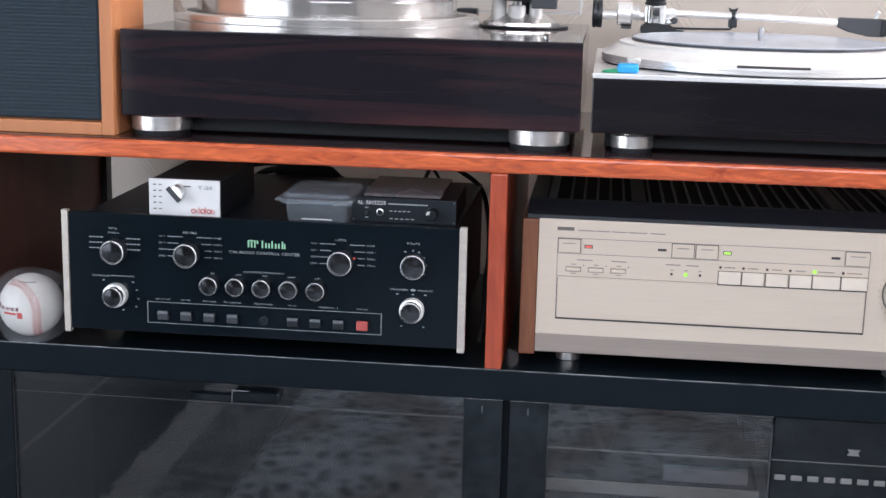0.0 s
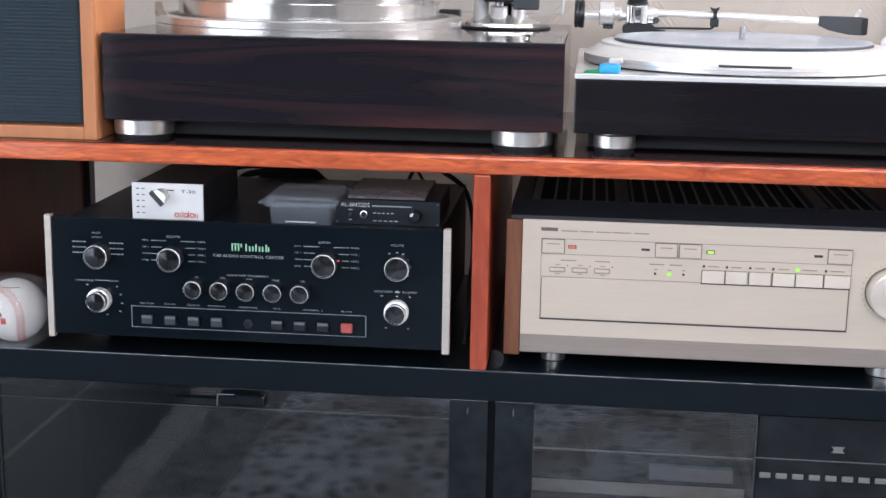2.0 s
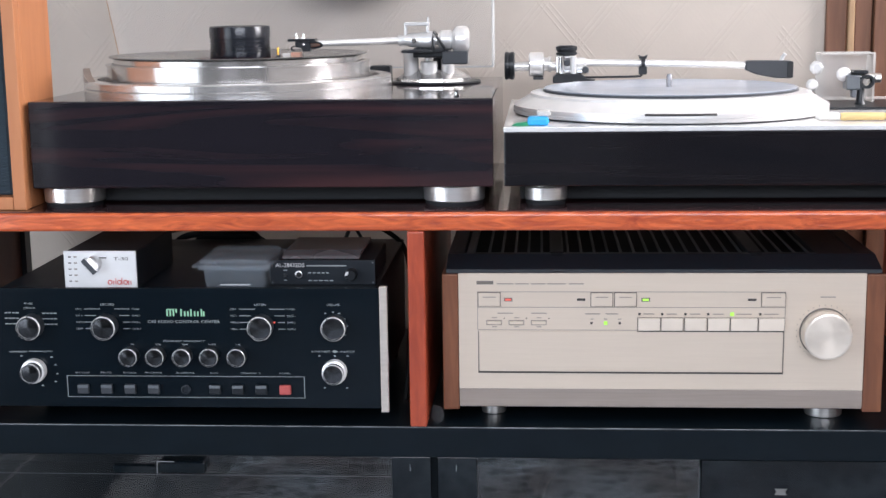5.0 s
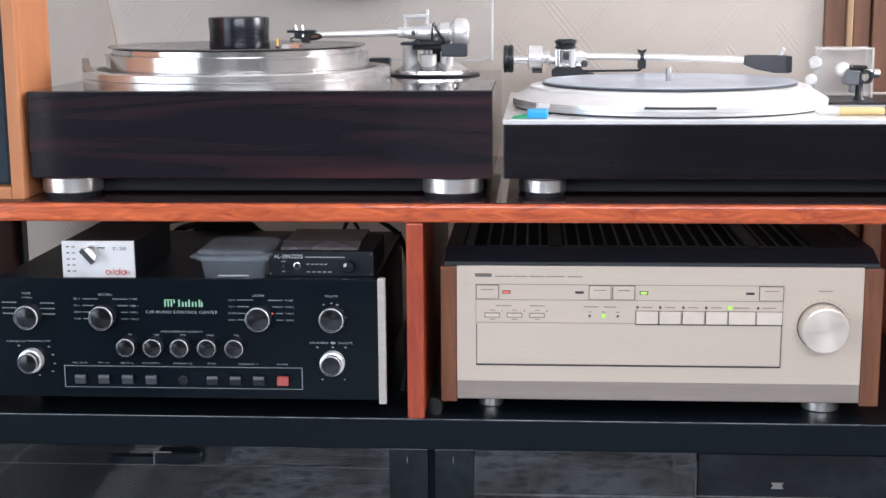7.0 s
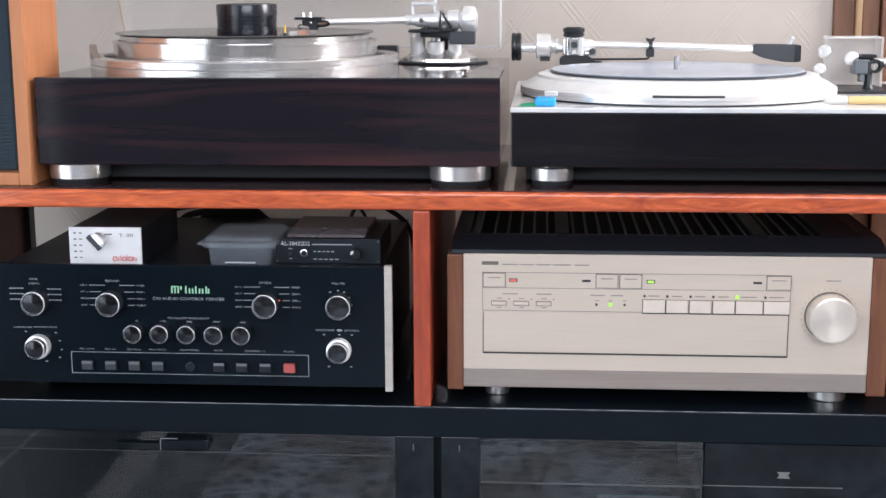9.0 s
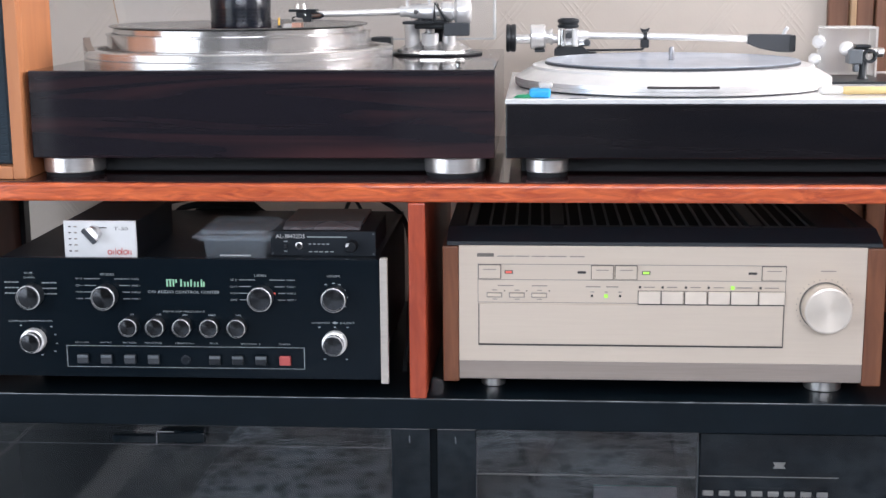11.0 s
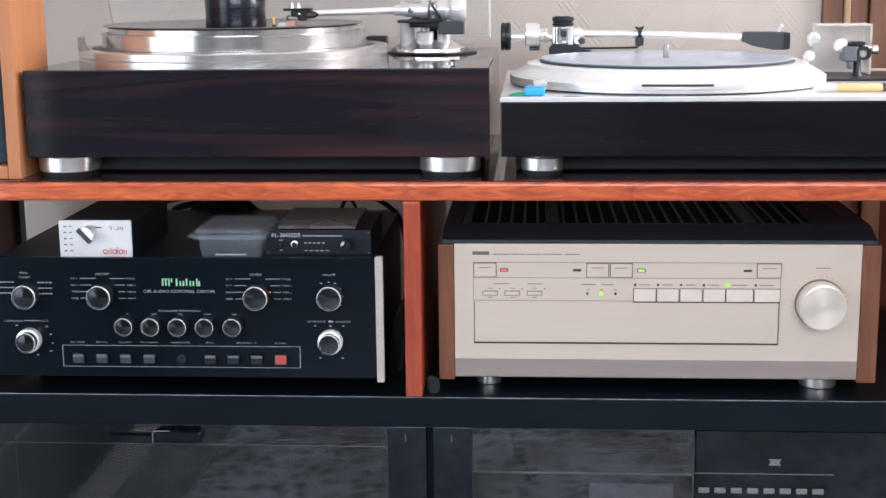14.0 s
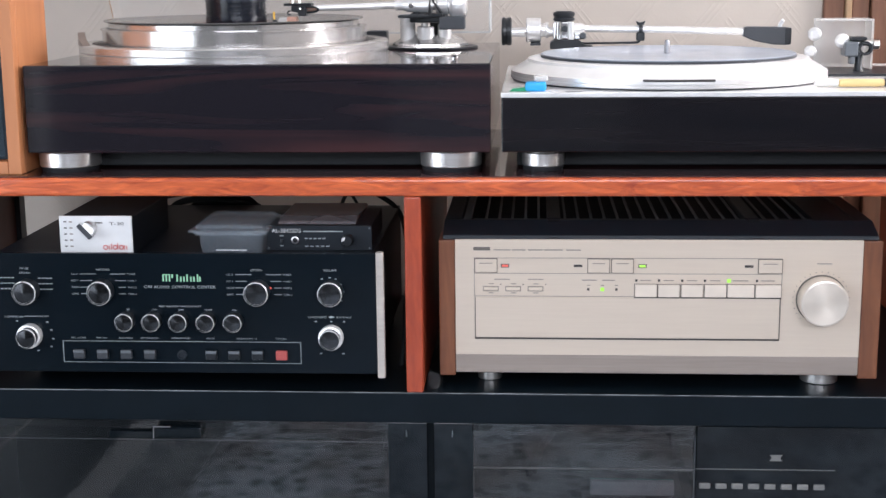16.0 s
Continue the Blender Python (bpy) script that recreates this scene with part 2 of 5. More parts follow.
def wallpaper():
    """Beige embossed wallpaper: paired diagonal ribs that cross in a lattice."""
    m = material("embossed_wallpaper", (0.55, 0.485, 0.425), 0.6, second=(0.515, 0.455, 0.40), scale=16, stretch=(1, 1, 1))
    nt = m.node_tree
    b = nt.nodes["Principled BSDF"]
    tc = nt.nodes.new("ShaderNodeTexCoord")
    sep = nt.nodes.new("ShaderNodeSeparateXYZ")
    nt.links.new(tc.outputs["Object"], sep.inputs[0])

    def op(kind, a, c=None, v=0.0):
        n = nt.nodes.new("ShaderNodeMath")
        n.operation = kind
        nt.links.new(a, n.inputs[0])
        if c is not None:
            nt.links.new(c, n.inputs[1])
        else:
            n.inputs[1].default_value = v
        return n.outputs[0]

    def ribs(diag, period, gap):
        f = op("FRACT", op("DIVIDE", diag, v=period))
        out = None
        for c in (0.5 - gap, 0.5, 0.5 + gap):
            d = op("ABSOLUTE", op("SUBTRACT", f, v=c))
            r = op("SUBTRACT", op("MULTIPLY", d, v=-1.0), v=-0.022)
            r = op("MAXIMUM", op("MULTIPLY", r, v=45.0), v=0.0)
            out = r if out is None else op("MAXIMUM", out, r)
        return out
    zs = op("MULTIPLY", sep.outputs["Z"], v=0.82)
    a = ribs(op("SUBTRACT", sep.outputs["X"], zs), 0.098, 0.085)
    c = ribs(op("ADD", sep.outputs["X"], zs), 0.098, 0.085)
    n = nt.nodes.new("ShaderNodeTexNoise")
    n.inputs["Scale"].default_value, n.inputs["Detail"].default_value = 9.0, 2
    nt.links.new(tc.outputs["Object"], n.inputs["Vector"])
    mask = op("GREATER_THAN", n.outputs["Fac"], v=0.42)
    inv = op("SUBTRACT", op("MULTIPLY", mask, v=-0.9), v=-1.0)
    h = op("MAXIMUM", a, op("MULTIPLY", c, inv))
    n2 = nt.nodes.new("ShaderNodeTexNoise")
    n2.inputs["Scale"].default_value = 350.0
    nt.links.new(tc.outputs["Object"], n2.inputs["Vector"])
    h = op("ADD", h, op("MULTIPLY", n2.outputs["Fac"], v=0.35))
    bp = nt.nodes.new("ShaderNodeBump")
    bp.inputs["Strength"].default_value, bp.inputs["Distance"].default_value = 0.36, 0.0010
    nt.links.new(h, bp.inputs["Height"])
    nt.links.new(bp.outputs["Normal"], b.inputs["Normal"])
    return m


def rug_pile():
    """Grey woven rug with scattered dark florets and muted stains of colour."""
    m = material("rug_pile", (0.34, 0.335, 0.33), 0.95, scale=50, bump=0.5, bump_scale=400)
    nt = m.node_tree
    b = nt.nodes["Principled BSDF"]
    tc = nt.nodes.new("ShaderNodeTexCoord")
    v = nt.nodes.new("ShaderNodeTexVoronoi")
    v.inputs["Scale"].default_value = 30.0
    v.inputs["Randomness"].default_value = 0.9
    n = nt.nodes.new("ShaderNodeTexNoise")
    n.inputs["Scale"].default_value, n.inputs["Detail"].default_value, n.inputs["Distortion"].default_value = 46.0, 8, 2.2
    nt.links.new(tc.outputs["Object"], v.inputs["Vector"])
    nt.links.new(tc.outputs["Object"], n.inputs["Vector"])
    ad = nt.nodes.new("ShaderNodeMath")
    ad.operation = "ADD"
    nt.links.new(v.outputs["Distance"], ad.inputs[0])
    nt.links.new(n.outputs["Fac"], ad.inputs[1])
    r = nt.nodes.new("ShaderNodeValToRGB")
    r.color_ramp.elements[0].position, r.color_ramp.elements[0].color = 0.74, (0.16, 0.18, 0.205, 1)
    r.color_ramp.elements[1].position, r.color_ramp.elements[1].color = 0.98, (0.56, 0.625, 0.68, 1)
    nt.links.new(ad.outputs[0], r.inputs["Fac"])
    n2 = nt.nodes.new("ShaderNodeTexNoise")
    n2.inputs["Scale"].default_value = 5.0
    nt.links.new(tc.outputs["Object"], n2.inputs["Vector"])
    r2 = nt.nodes.new("ShaderNodeValToRGB")
    r2.color_ramp.elements[0].position, r2.color_ramp.elements[0].color = 0.4, (0.6, 0.52, 0.5, 1)
    r2.color_ramp.elements[1].position, r2.color_ramp.elements[1].color = 0.6, (0.95, 0.97, 1.0, 1)
    nt.links.new(n2.outputs["Fac"], r2.inputs["Fac"])
    mx = nt.nodes.new("ShaderNodeMix")
    mx.data_type, mx.blend_type = "RGBA", "MULTIPLY"
    mx.inputs[0].default_value = 1.0
    nt.links.new(r.outputs["Color"], mx.inputs[6])
    nt.links.new(r2.outputs["Color"], mx.inputs[7])
    nt.links.new(mx.outputs[2], b.inputs["Base Color"])
    return m


WALLPAPER = wallpaper()
RUG = rug_pile()
RUG_BORDER = material("rug_border_pile", (0.27, 0.285, 0.30), 0.95, second=(0.11, 0.125, 0.14), scale=17, contrast=(0.46, 0.54), bump=0.5, bump_scale=400, distort=2.4)


def spun(name, colour, rough, metal, turn=0.25):
    """Metal turned on a lathe: the brushing runs round the axis of the knob."""
    m = material(name, colour, rough, metal=metal, scale=40, aniso=0.85)
    nt = m.node_tree
    tg = nt.nodes.new("ShaderNodeTangent")
    tg.direction_type, tg.axis = "RADIAL", "Y"
    nt.nodes["Principled BSDF"].inputs["Anisotropic Rotation"].default_value = turn
    nt.links.new(tg.outputs["Tangent"], nt.nodes["Principled BSDF"].inputs["Tangent"])
    return m


KNOB_FACE = spun("spun_black_metal", (0.10, 0.104, 0.112), 0.17, 1.0)
KNOB_SPUN = spun("spun_champagne_metal", (0.74, 0.665, 0.585), 0.46, 0.40)


# ---- mesh helpers ----
def box(x0, x1, y0, y1, z0, z1, bevel=0.0, seg=2, bm=None):
    b = bmesh.new()
    bmesh.ops.create_cube(b, size=1.0)
    for v in b.verts:
        v.co = Vector(((x0 + x1) / 2 + v.co.x * (x1 - x0), (y0 + y1) / 2 + v.co.y * (y1 - y0), (z0 + z1) / 2 + v.co.z * (z1 - z0)))
    if bevel > 0:
        bmesh.ops.bevel(b, geom=b.edges[:], offset=bevel, segments=seg, profile=0.5, affect="EDGES")
    return merge(bm, b)


def merge(bm, b):
    if bm is None:
        return b
    me = bpy.data.meshes.new("scratch")
    b.to_mesh(me)
    b.free()
    bm.from_mesh(me)
    bpy.data.meshes.remove(me)
    return bm


AXES = {"z": Matrix.Identity(4), "-y": Matrix.Rotation(radians(90), 4, "X"), "x": Matrix.Rotation(radians(90), 4, "Y"), "y": Matrix.Rotation(radians(-90), 4, "X")}


def lathe(profile, centre, axis="z", n=40, bm=None, start=0.0, sweep=360.0):
    """A turned form: profile of (radius, height) along the axis from centre."""
    b = bmesh.new()
    m = Matrix.Translation(centre) @ (AXES[axis] if isinstance(axis, str) else axis)
    full = sweep >= 359.9
    count = n if full else n + 1
    rings = []
    for r, h in profile:
        if r < 1e-6:
            rings.append([b.verts.new(m @ Vector((0, 0, h)))] * count)
        else:
            rings.append([b.verts.new(m @ Vector((r * math.cos(radians(start + sweep * i / n)), r * math.sin(radians(start + sweep * i / n)), h))) for i in range(count)])
    for lo, hi in zip(rings, rings[1:]):
        for i in range(n):
            j = (i + 1) % count
            quad = []
            for v in (lo[i], lo[j], hi[j], hi[i]):
                if v not in quad:
                    quad.append(v)
            if len(quad) > 2:
                b.faces.new(quad)
    bmesh.ops.recalc_face_normals(b, faces=b.faces[:])
    for f in b.faces:
        f.smooth = True
    return merge(bm, b)


def disc(r, h0, h1, centre, axis="z", n=40, bevel=0.0008, bm=None):
    return lathe([(0, h0), (r - bevel, h0), (r, h0 + bevel), (r, h1 - bevel), (r - bevel, h1), (0, h1)], centre, axis, n, bm)


def tube(points, r, n=10, bm=None, smooth_steps=6, taper=None):
    """A round rod or cable through points (a Catmull-Rom run)."""
    pts = [Vector(p) for p in points]
    if len(pts) > 2 and smooth_steps > 1:
        out = []
        for i in range(len(pts) - 1):
            p0, p1, p2, p3 = pts[max(i - 1, 0)], pts[i], pts[i + 1], pts[min(i + 2, len(pts) - 1)]
            for k in range(smooth_steps):
                t = k / smooth_steps
                out.append(0.5 * ((2 * p1) + (p2 - p0) * t + (2 * p0 - 5 * p1 + 4 * p2 - p3) * t * t + (3 * p1 - p0 - 3 * p2 + p3) * t ** 3))
        pts = out + [pts[-1]]
    b = bmesh.new()
    rings = []
    for i, p in enumerate(pts):
        d = (pts[min(i + 1, len(pts) - 1)] - pts[max(i - 1, 0)]).normalized()
        q = d.to_track_quat("Z", "Y").to_matrix()
        rr = r if taper is None else r + (taper - r) * i / (len(pts) - 1)
        rings.append([b.verts.new(p + q @ Vector((rr * math.cos(2 * math.pi * k / n), rr * math.sin(2 * math.pi * k / n), 0))) for k in range(n)])
    for lo, hi in zip(rings, rings[1:]):
        for k in range(n):
            b.faces.new((lo[k], lo[(k + 1) % n], hi[(k + 1) % n], hi[k]))
    b.faces.new(rings[0][::-1])
    b.faces.new(rings[-1])
    bmesh.ops.recalc_face_normals(b, faces=b.faces[:])
    for f in b.faces:
        f.smooth = len(f.verts) == 4
    return merge(bm, b)


def prism(points, y0, y1, bevel=0.0, axis="y"):
    """A flat outline of (x, z) drawn out from y0 to y1 (or, for axis x, an outline of (y, z) from x0 to x1)."""
    b = bmesh.new()
    put = (lambda p, d: (p[0], d, p[1])) if axis == "y" else (lambda p, d: (d, p[0], p[1]))
    a = [b.verts.new(put(p, y0)) for p in points]
    c = [b.verts.new(put(p, y1)) for p in points]
    b.faces.new(a)
    b.faces.new(c[::-1])
    for i in range(len(points)):
        j = (i + 1) % len(points)
        b.faces.new((a[i], c[i], c[j], a[j]))
    bmesh.ops.recalc_face_normals(b, faces=b.faces[:])
    if bevel:
        bmesh.ops.bevel(b, geom=b.edges[:], offset=bevel, segments=2, profile=0.5, affect="EDGES")
    return b


def thing(name, at, label, category, group="", kind=""):
    ob = new(name)
    ob.empty_display_size = 0.05
    ob.location = at
    return tagged(ob, label, category, group, kind)



def to_faces(bm, me):
    """Fill the mesh: turned faces stay smooth up to an edge of 32 degrees, flat ones stay flat."""
    flags = [f.smooth for f in bm.faces]
    bm.to_mesh(me)
    bm.free()
    if any(flags):
        me.set_sharp_from_angle(angle=radians(32))
    me.polygons.foreach_set("use_smooth", flags)


def part(name, bm, mat, parent, label=""):
    """One mesh under a thing or a part; its corners are given in the world's metres."""
    top = parent
    origin = Vector((0, 0, 0))
    while top is not None:
        origin += Vector(top.location)
        top = top.parent
    bm.transform(Matrix.Translation(-origin))
    me = bpy.data.meshes.new(name)
    to_faces(bm, me)
    me.materials.append(mat)
    ob = new(name, me)
    ob.parent = parent
    if label:
        tagged(ob, label)
    return ob


def solid(name, bm, mat, label, category="", group="", kind=""):
    """A thing of one mesh, with its origin at its base."""
    xs = [v.co.x for v in bm.verts]
    ys = [v.co.y for v in bm.verts]
    zs = [v.co.z for v in bm.verts]
    at = Vector(((min(xs) + max(xs)) / 2, (min(ys) + max(ys)) / 2, min(zs)))
    bm.transform(Matrix.Translation(-at))
    me = bpy.data.meshes.new(name)
    to_faces(bm, me)
    me.materials.append(mat)
    ob = new(name, me)
    ob.location = at
    return tagged(ob, label, category, group, kind)


def words(text, x0, x1, zmid, y, mat, parent, name="lettering", height=None):
    """Raised lettering on a face that looks towards -y, from x0 to x1."""
    cu = bpy.data.curves.new("letters", "FONT")
    cu.body, cu.size, cu.extrude, cu.resolution_u = text, 1.0, 0.0, 2
    tmp = bpy.data.objects.new("letters", cu)
    me = bpy.data.meshes.new_from_object(tmp)
    bpy.data.objects.remove(tmp)
    bm = bmesh.new()
    bm.from_mesh(me)
    bpy.data.meshes.remove(me)
    ex = [v.co.x for v in bm.verts]
    ey = [v.co.y for v in bm.verts]
    sx = (x1 - x0) / (max(ex) - min(ex))
    sy = sx if height is None else height / (max(ey) - min(ey))
    mx, my = min(ex), (max(ey) + min(ey)) / 2
    for v in bm.verts:
        v.co = Vector((x0 + (v.co.x - mx) * sx, y, zmid + (v.co.y - my) * sy))
    return part(name, bm, mat, parent)


def dash(x0, x1, z, y, mat, parent, h=0.0012, name="lettering"):
    return part(name, box(x0, x1, y, y + 0.0006, z - h / 2, z + h / 2), mat, parent)


# ---- the room ----
WALL_Y = 0.54
tagged(solid("wall_north", box(-2.3, 2.3, WALL_Y, WALL_Y + 0.1, 0, 2.5), WALLPAPER, "beige embossed wallpaper with diagonal ribs behind the rack", "wall"), kind="structure")
tagged(solid("floor", box(-2.3, 2.3, -3.4, WALL_Y, -0.06, -0.004), PANEL_LINE, "dark wooden plank floor under the rug", "floor"), kind="structure")
floor_ob = bpy.data.objects["floor"]
plank_x = -2.3
while plank_x < 2.3:
    w = 0.27
    part("plank", box(plank_x + 0.0035, min(plank_x + w, 2.3) - 0.0035, -3.4, WALL_Y, -0.0035, 0.0, 0.0008, 1), FLOOR_WOOD, floor_ob)
    plank_x += w
part("seam_strip", box(-0.957, -0.947, -3.4, -0.1, 0.0, 0.001), SEAM, floor_ob, "pale joint strip between planks")
tagged(solid("ceiling", box(-2.3, 2.3, -3.4, WALL_Y + 0.1, 2.5, 2.6), CEILING_PAINT, "plain white painted ceiling", "ceiling"), kind="structure")


def wall_with_hole(name, axis, pos, thick, a0, a1, h0, h1, lo, hi, mat=None):
    """A wall along y (axis x) or along x (axis y) with one window opening from h0..h1 and a0..a1."""
    bm = None
    for s0, s1, z0, z1 in ((lo, a0, 0, 2.5), (a1, hi, 0, 2.5), (a0, a1, 0, h0), (a0, a1, h1, 2.5)):
        if axis == "x":
            bm = box(pos, pos + thick, s0, s1, z0, z1, bm=bm)
        else:
            bm = box(s0, s1, pos, pos + thick, z0, z1, bm=bm)
    return tagged(solid(name, bm, mat or ROOM_PAINT, "unseen painted wall with a window opening", "wall"), kind="structure")


wall_with_hole("wall_west", "x", -2.4, 0.1, -3.2, -0.7, 0.03, 2.35, -3.4, WALL_Y + 0.1)
# east and south openings are made up to house the fill lamps
wall_with_hole("wall_east", "x", 2.3, 0.1, -0.4, 0.48, 1.2, 2.3, -3.4, WALL_Y + 0.1)
wall_with_hole("wall_south", "y", -3.5, 0.1, -0.5, 1.9, 1.4, 2.3, -1.2, 2.4, FAR_WALL)
wall_with_hole("wall_south_corner", "y", -3.5, 0.1, -2.18, -1.62, 0.1, 2.3, -2.4, -1.2, FAR_WALL)
cupboard = tagged(solid("cupboard", box(-0.36, 0.46, -3.4, -3.36, 0.0, 1.36, 0.004), CUPBOARD_PAINT, "low grey painted double cupboard against the far wall", "cupboard"))
for z0, z1 in ((0.12, 0.62), (0.72, 1.26)):
    part("door_panel", box(-0.24, 0.34, -3.36, -3.35, z0, z1, 0.004), CUPBOARD_PAINT, cupboard)
part("door_handle", tube([(0.40, -3.36, 1.0), (0.40, -3.31, 1.0), (0.29, -3.31, 1.0)], 0.009, 8, None, 1), BRUSHED, cupboard)


def window_frame(name, axis, pos, a0, a1, sill=0.1):
    root = thing(name, (pos, (a0 + a1) / 2, sill) if axis == "x" else ((a0 + a1) / 2, pos, sill), "white painted window frame in an unseen wall opening", "window", kind="structure")
    mid = (a0 + a1) / 2
    for s0, s1, z0, z1, nm in ((a0, a0 + 0.06, sill, 2.3, "frame_side"), (a1 - 0.06, a1, sill, 2.3, "frame_side"), (mid - 0.03, mid + 0.03, sill + 0.06, 2.24, "mullion"), (a0 + 0.06, a1 - 0.06, sill, sill + 0.06, "frame_bottom"), (a0 + 0.06, a1 - 0.06, 2.24, 2.3, "frame_top")):
        bm = box(pos, pos + 0.05, s0, s1, z0, z1, 0.004) if axis == "x" else box(s0, s1, pos, pos + 0.05, z0, z1, 0.004)
        part(nm, bm, FRAME_PAINT, root)


window_frame("window_1", "x", -2.38, -3.2, -0.7)
window_frame("window_3", "y", -3.48, -2.18, -1.62)
# added frame for the made-up east opening
window_frame("added_window_east", "x", 2.33, -0.4, 0.48, 1.2)

# brown casing on the wall
casing = thing("door_casing", (0.62, 0.46, 0.0), "brown wooden casing boards with a tan edge strip", "door casing", kind="structure")
for x0, x1, y0, mat, nm in ((0.540, 0.569, 0.530, CASING_WOOD, "board"), (0.569, 0.578, 0.524, CASING_TAN, "edge_strip"), (0.578, 0.602, 0.527, CASING_WOOD, "board"), (0.604, 0.650, 0.522, CASING_WOOD, "board"), (0.652, 0.730, 0.518, CASING_WOOD, "board")):
    part(nm, box(x0, x1, y0, WALL_Y, 0.0, 2.3, 0.002), mat, casing)

# dark box standing for an unidentified dark shape high on the wall
bracket = thing("wall_dark_box", (-0.12, 0.47, 0.965), "dark rounded box high on the wall", "bracket", kind="structure")
part("box", box(-0.185, -0.055, 0.43, 0.5395, 0.966, 1.12, 0.016, 4), BLACK_PLASTIC, bracket)

# rug
rug = thing("rug", (0.5, -1.6, 0.0), "grey patterned rug with dark florets and pale fringe", "rug")
part("pile", box(-0.50, 1.5, -2.9, -0.25, 0.0005, 0.010, 0.003), RUG, rug)
part("border", box(-0.64, -0.501, -2.9, -0.25, 0.0005, 0.010, 0.003), RUG_BORDER, rug, "darker figured border")
fr = bmesh.new()
yy = -2.9
while yy < -0.25:
    L = random.uniform(0.066, 0.084)
    s = random.uniform(-0.004, 0.004)
    vs = [fr.verts.new(c) for c in ((-0.641, yy, 0.004), (-0.641, yy + 0.011, 0.004), (-0.641 - L, yy + 0.0108 + s, 0.0015), (-0.641 - L, yy + 0.0002 + s, 0.0015))]
    us = [fr.verts.new((v.co.x, v.co.y, v.co.z + 0.004)) for v in vs]
    fr.faces.new(us)
    for i in range(4):
        fr.faces.new((vs[i], vs[(i + 1) % 4], us[(i + 1) % 4], us[i]))
    yy += 0.0115
tagged(part("fringe", fr, FRINGE, rug, "pale cotton fringe strands"), kind="stuff")


# ---- the black bench with glass doors ----
bench = thing("media_bench", (0.0255, 0.22, 0.0), "black lacquered low cabinet with two smoked glass doors", "cabinet")
part("top", box(-0.66, 0.71, 0.0, 0.46, 0.465, 0.5, 0.0018, 3), BLACK_LACQUER, bench)
# thin bright rod standing in for the highlight along the front edge
part("highlight_strip", tube([(-0.655, 0.0005, 0.4997), (0.02, 0.0005, 0.4997), (0.705, 0.0005, 0.4997)], 0.00055, 6, None, 1), EDGE_HIGHLIGHT, bench, "bright line painted as the highlight on the front edge")
part("side_panel", box(-0.655, -0.62, 0.02, 0.45, 0.03, 0.465), BLACK_LACQUER, bench)
part("side_panel", box(0.67, 0.705, 0.02, 0.45, 0.03, 0.465), BLACK_LACQUER, bench)
part("middle_panel", box(0.018, 0.033, 0.022, 0.44, 0.03, 0.465), BLACK_LACQUER, bench)
part("back_panel", box(-0.62, 0.67, 0.44, 0.45, 0.03, 0.465), BLACK_LACQUER, bench)
part("bottom", box(-0.655, 0.705, 0.02, 0.45, 0.0, 0.03, 0.001), BLACK_LACQUER, bench)


def glass_door(x0, x1, full=True):
    end = x1 - 0.043 if full else x1
    door = part("door", box(x0, x0 + 0.043, 0.002, 0.018, 0.035, 0.4648, 0.0006), BLACK_FRAME, bench, "smoked glass door in a black frame")
    if full:
        part("stile", box(x1 - 0.043, x1, 0.002, 0.018, 0.035, 0.4648, 0.0006), BLACK_FRAME, door)
    part("top_rail", box(x0 + 0.043, end, 0.0098, 0.018, 0.4535, 0.4635), BLACK_FRAME, door)
    part("bottom_rail", box(x0 + 0.043, end, 0.004, 0.018, 0.035, 0.07), BLACK_FRAME, door)
    part("pane", box(x0 + 0.043, end, 0.0075, 0.0095, 0.07, 0.4635), SMOKED_GLASS, door, "smoked reflecting glass")
    if full:
        part("edge_bead", box(x0 + 0.043, end, 0.0068, 0.0075, 0.4397, 0.4401), DARK_GREY, door, "thin bead")
    for xx in (x0 + 0.0425, end - 0.0005):
        part("side_bead", box(xx, xx + 0.0012, 0.0055, 0.0075, 0.07, 0.4530), DARK_GREY, door)
    return door


d1 = glass_door(-0.59, 0.0215)
d2 = glass_door(0.0295, 0.316, False)
part("hinge_pin", box(-0.0015, -0.0008, 0.0008, 0.002, 0.449, 0.456), MID_GREY, d1)
part("hinge_pin", box(0.0495, 0.0502, 0.0008, 0.002, 0.449, 0.456), MID_GREY, d2)
part("catch_block", box(-0.337, -0.283, 0.003, 0.0070, 0.4425, 0.4515, 0.001), BLACK_FRAME, d1)
catch = part("catch_handle", box(-0.283, -0.230, -0.004, 0.0070, 0.4455, 0.4585, 0.002), BLACK_FRAME, d1)
part("catch_edge", tube([(-0.2835, -0.0065, 0.446), (-0.2830, -0.0068, 0.4585), (-0.279, -0.0068, 0.4598), (-0.264, -0.0066, 0.4598)], 0.0005, 6), PAD_GREY, catch, "thin bright edge line")

# things behind the glass
shelf_in = solid("glass_shelf", box(0.034, 0.3165, 0.03, 0.40, 0.401, 0.405, 0.0005), ACRYLIC, "clear glass shelf inside the cabinet", "shelf")
part("front_edge", box(0.034, 0.3165, 0.0288, 0.03, 0.4025, 0.4043), BRUSHED, shelf_in, "bright polished front edge")
deck = thing("cassette_deck", (0.49, 0.2, 0.03), "black cassette deck with rows of pale keys", "cassette deck")
part("body", box(0.3175, 0.669, 0.014, 0.33, 0.03, 0.462, 0.002), BLACK_FRAME, deck)
part("trim_line", box(0.3185, 0.470, 0.0128, 0.014, 0.4110, 0.4117), DECK_KEY, deck, "thin bright trim line")
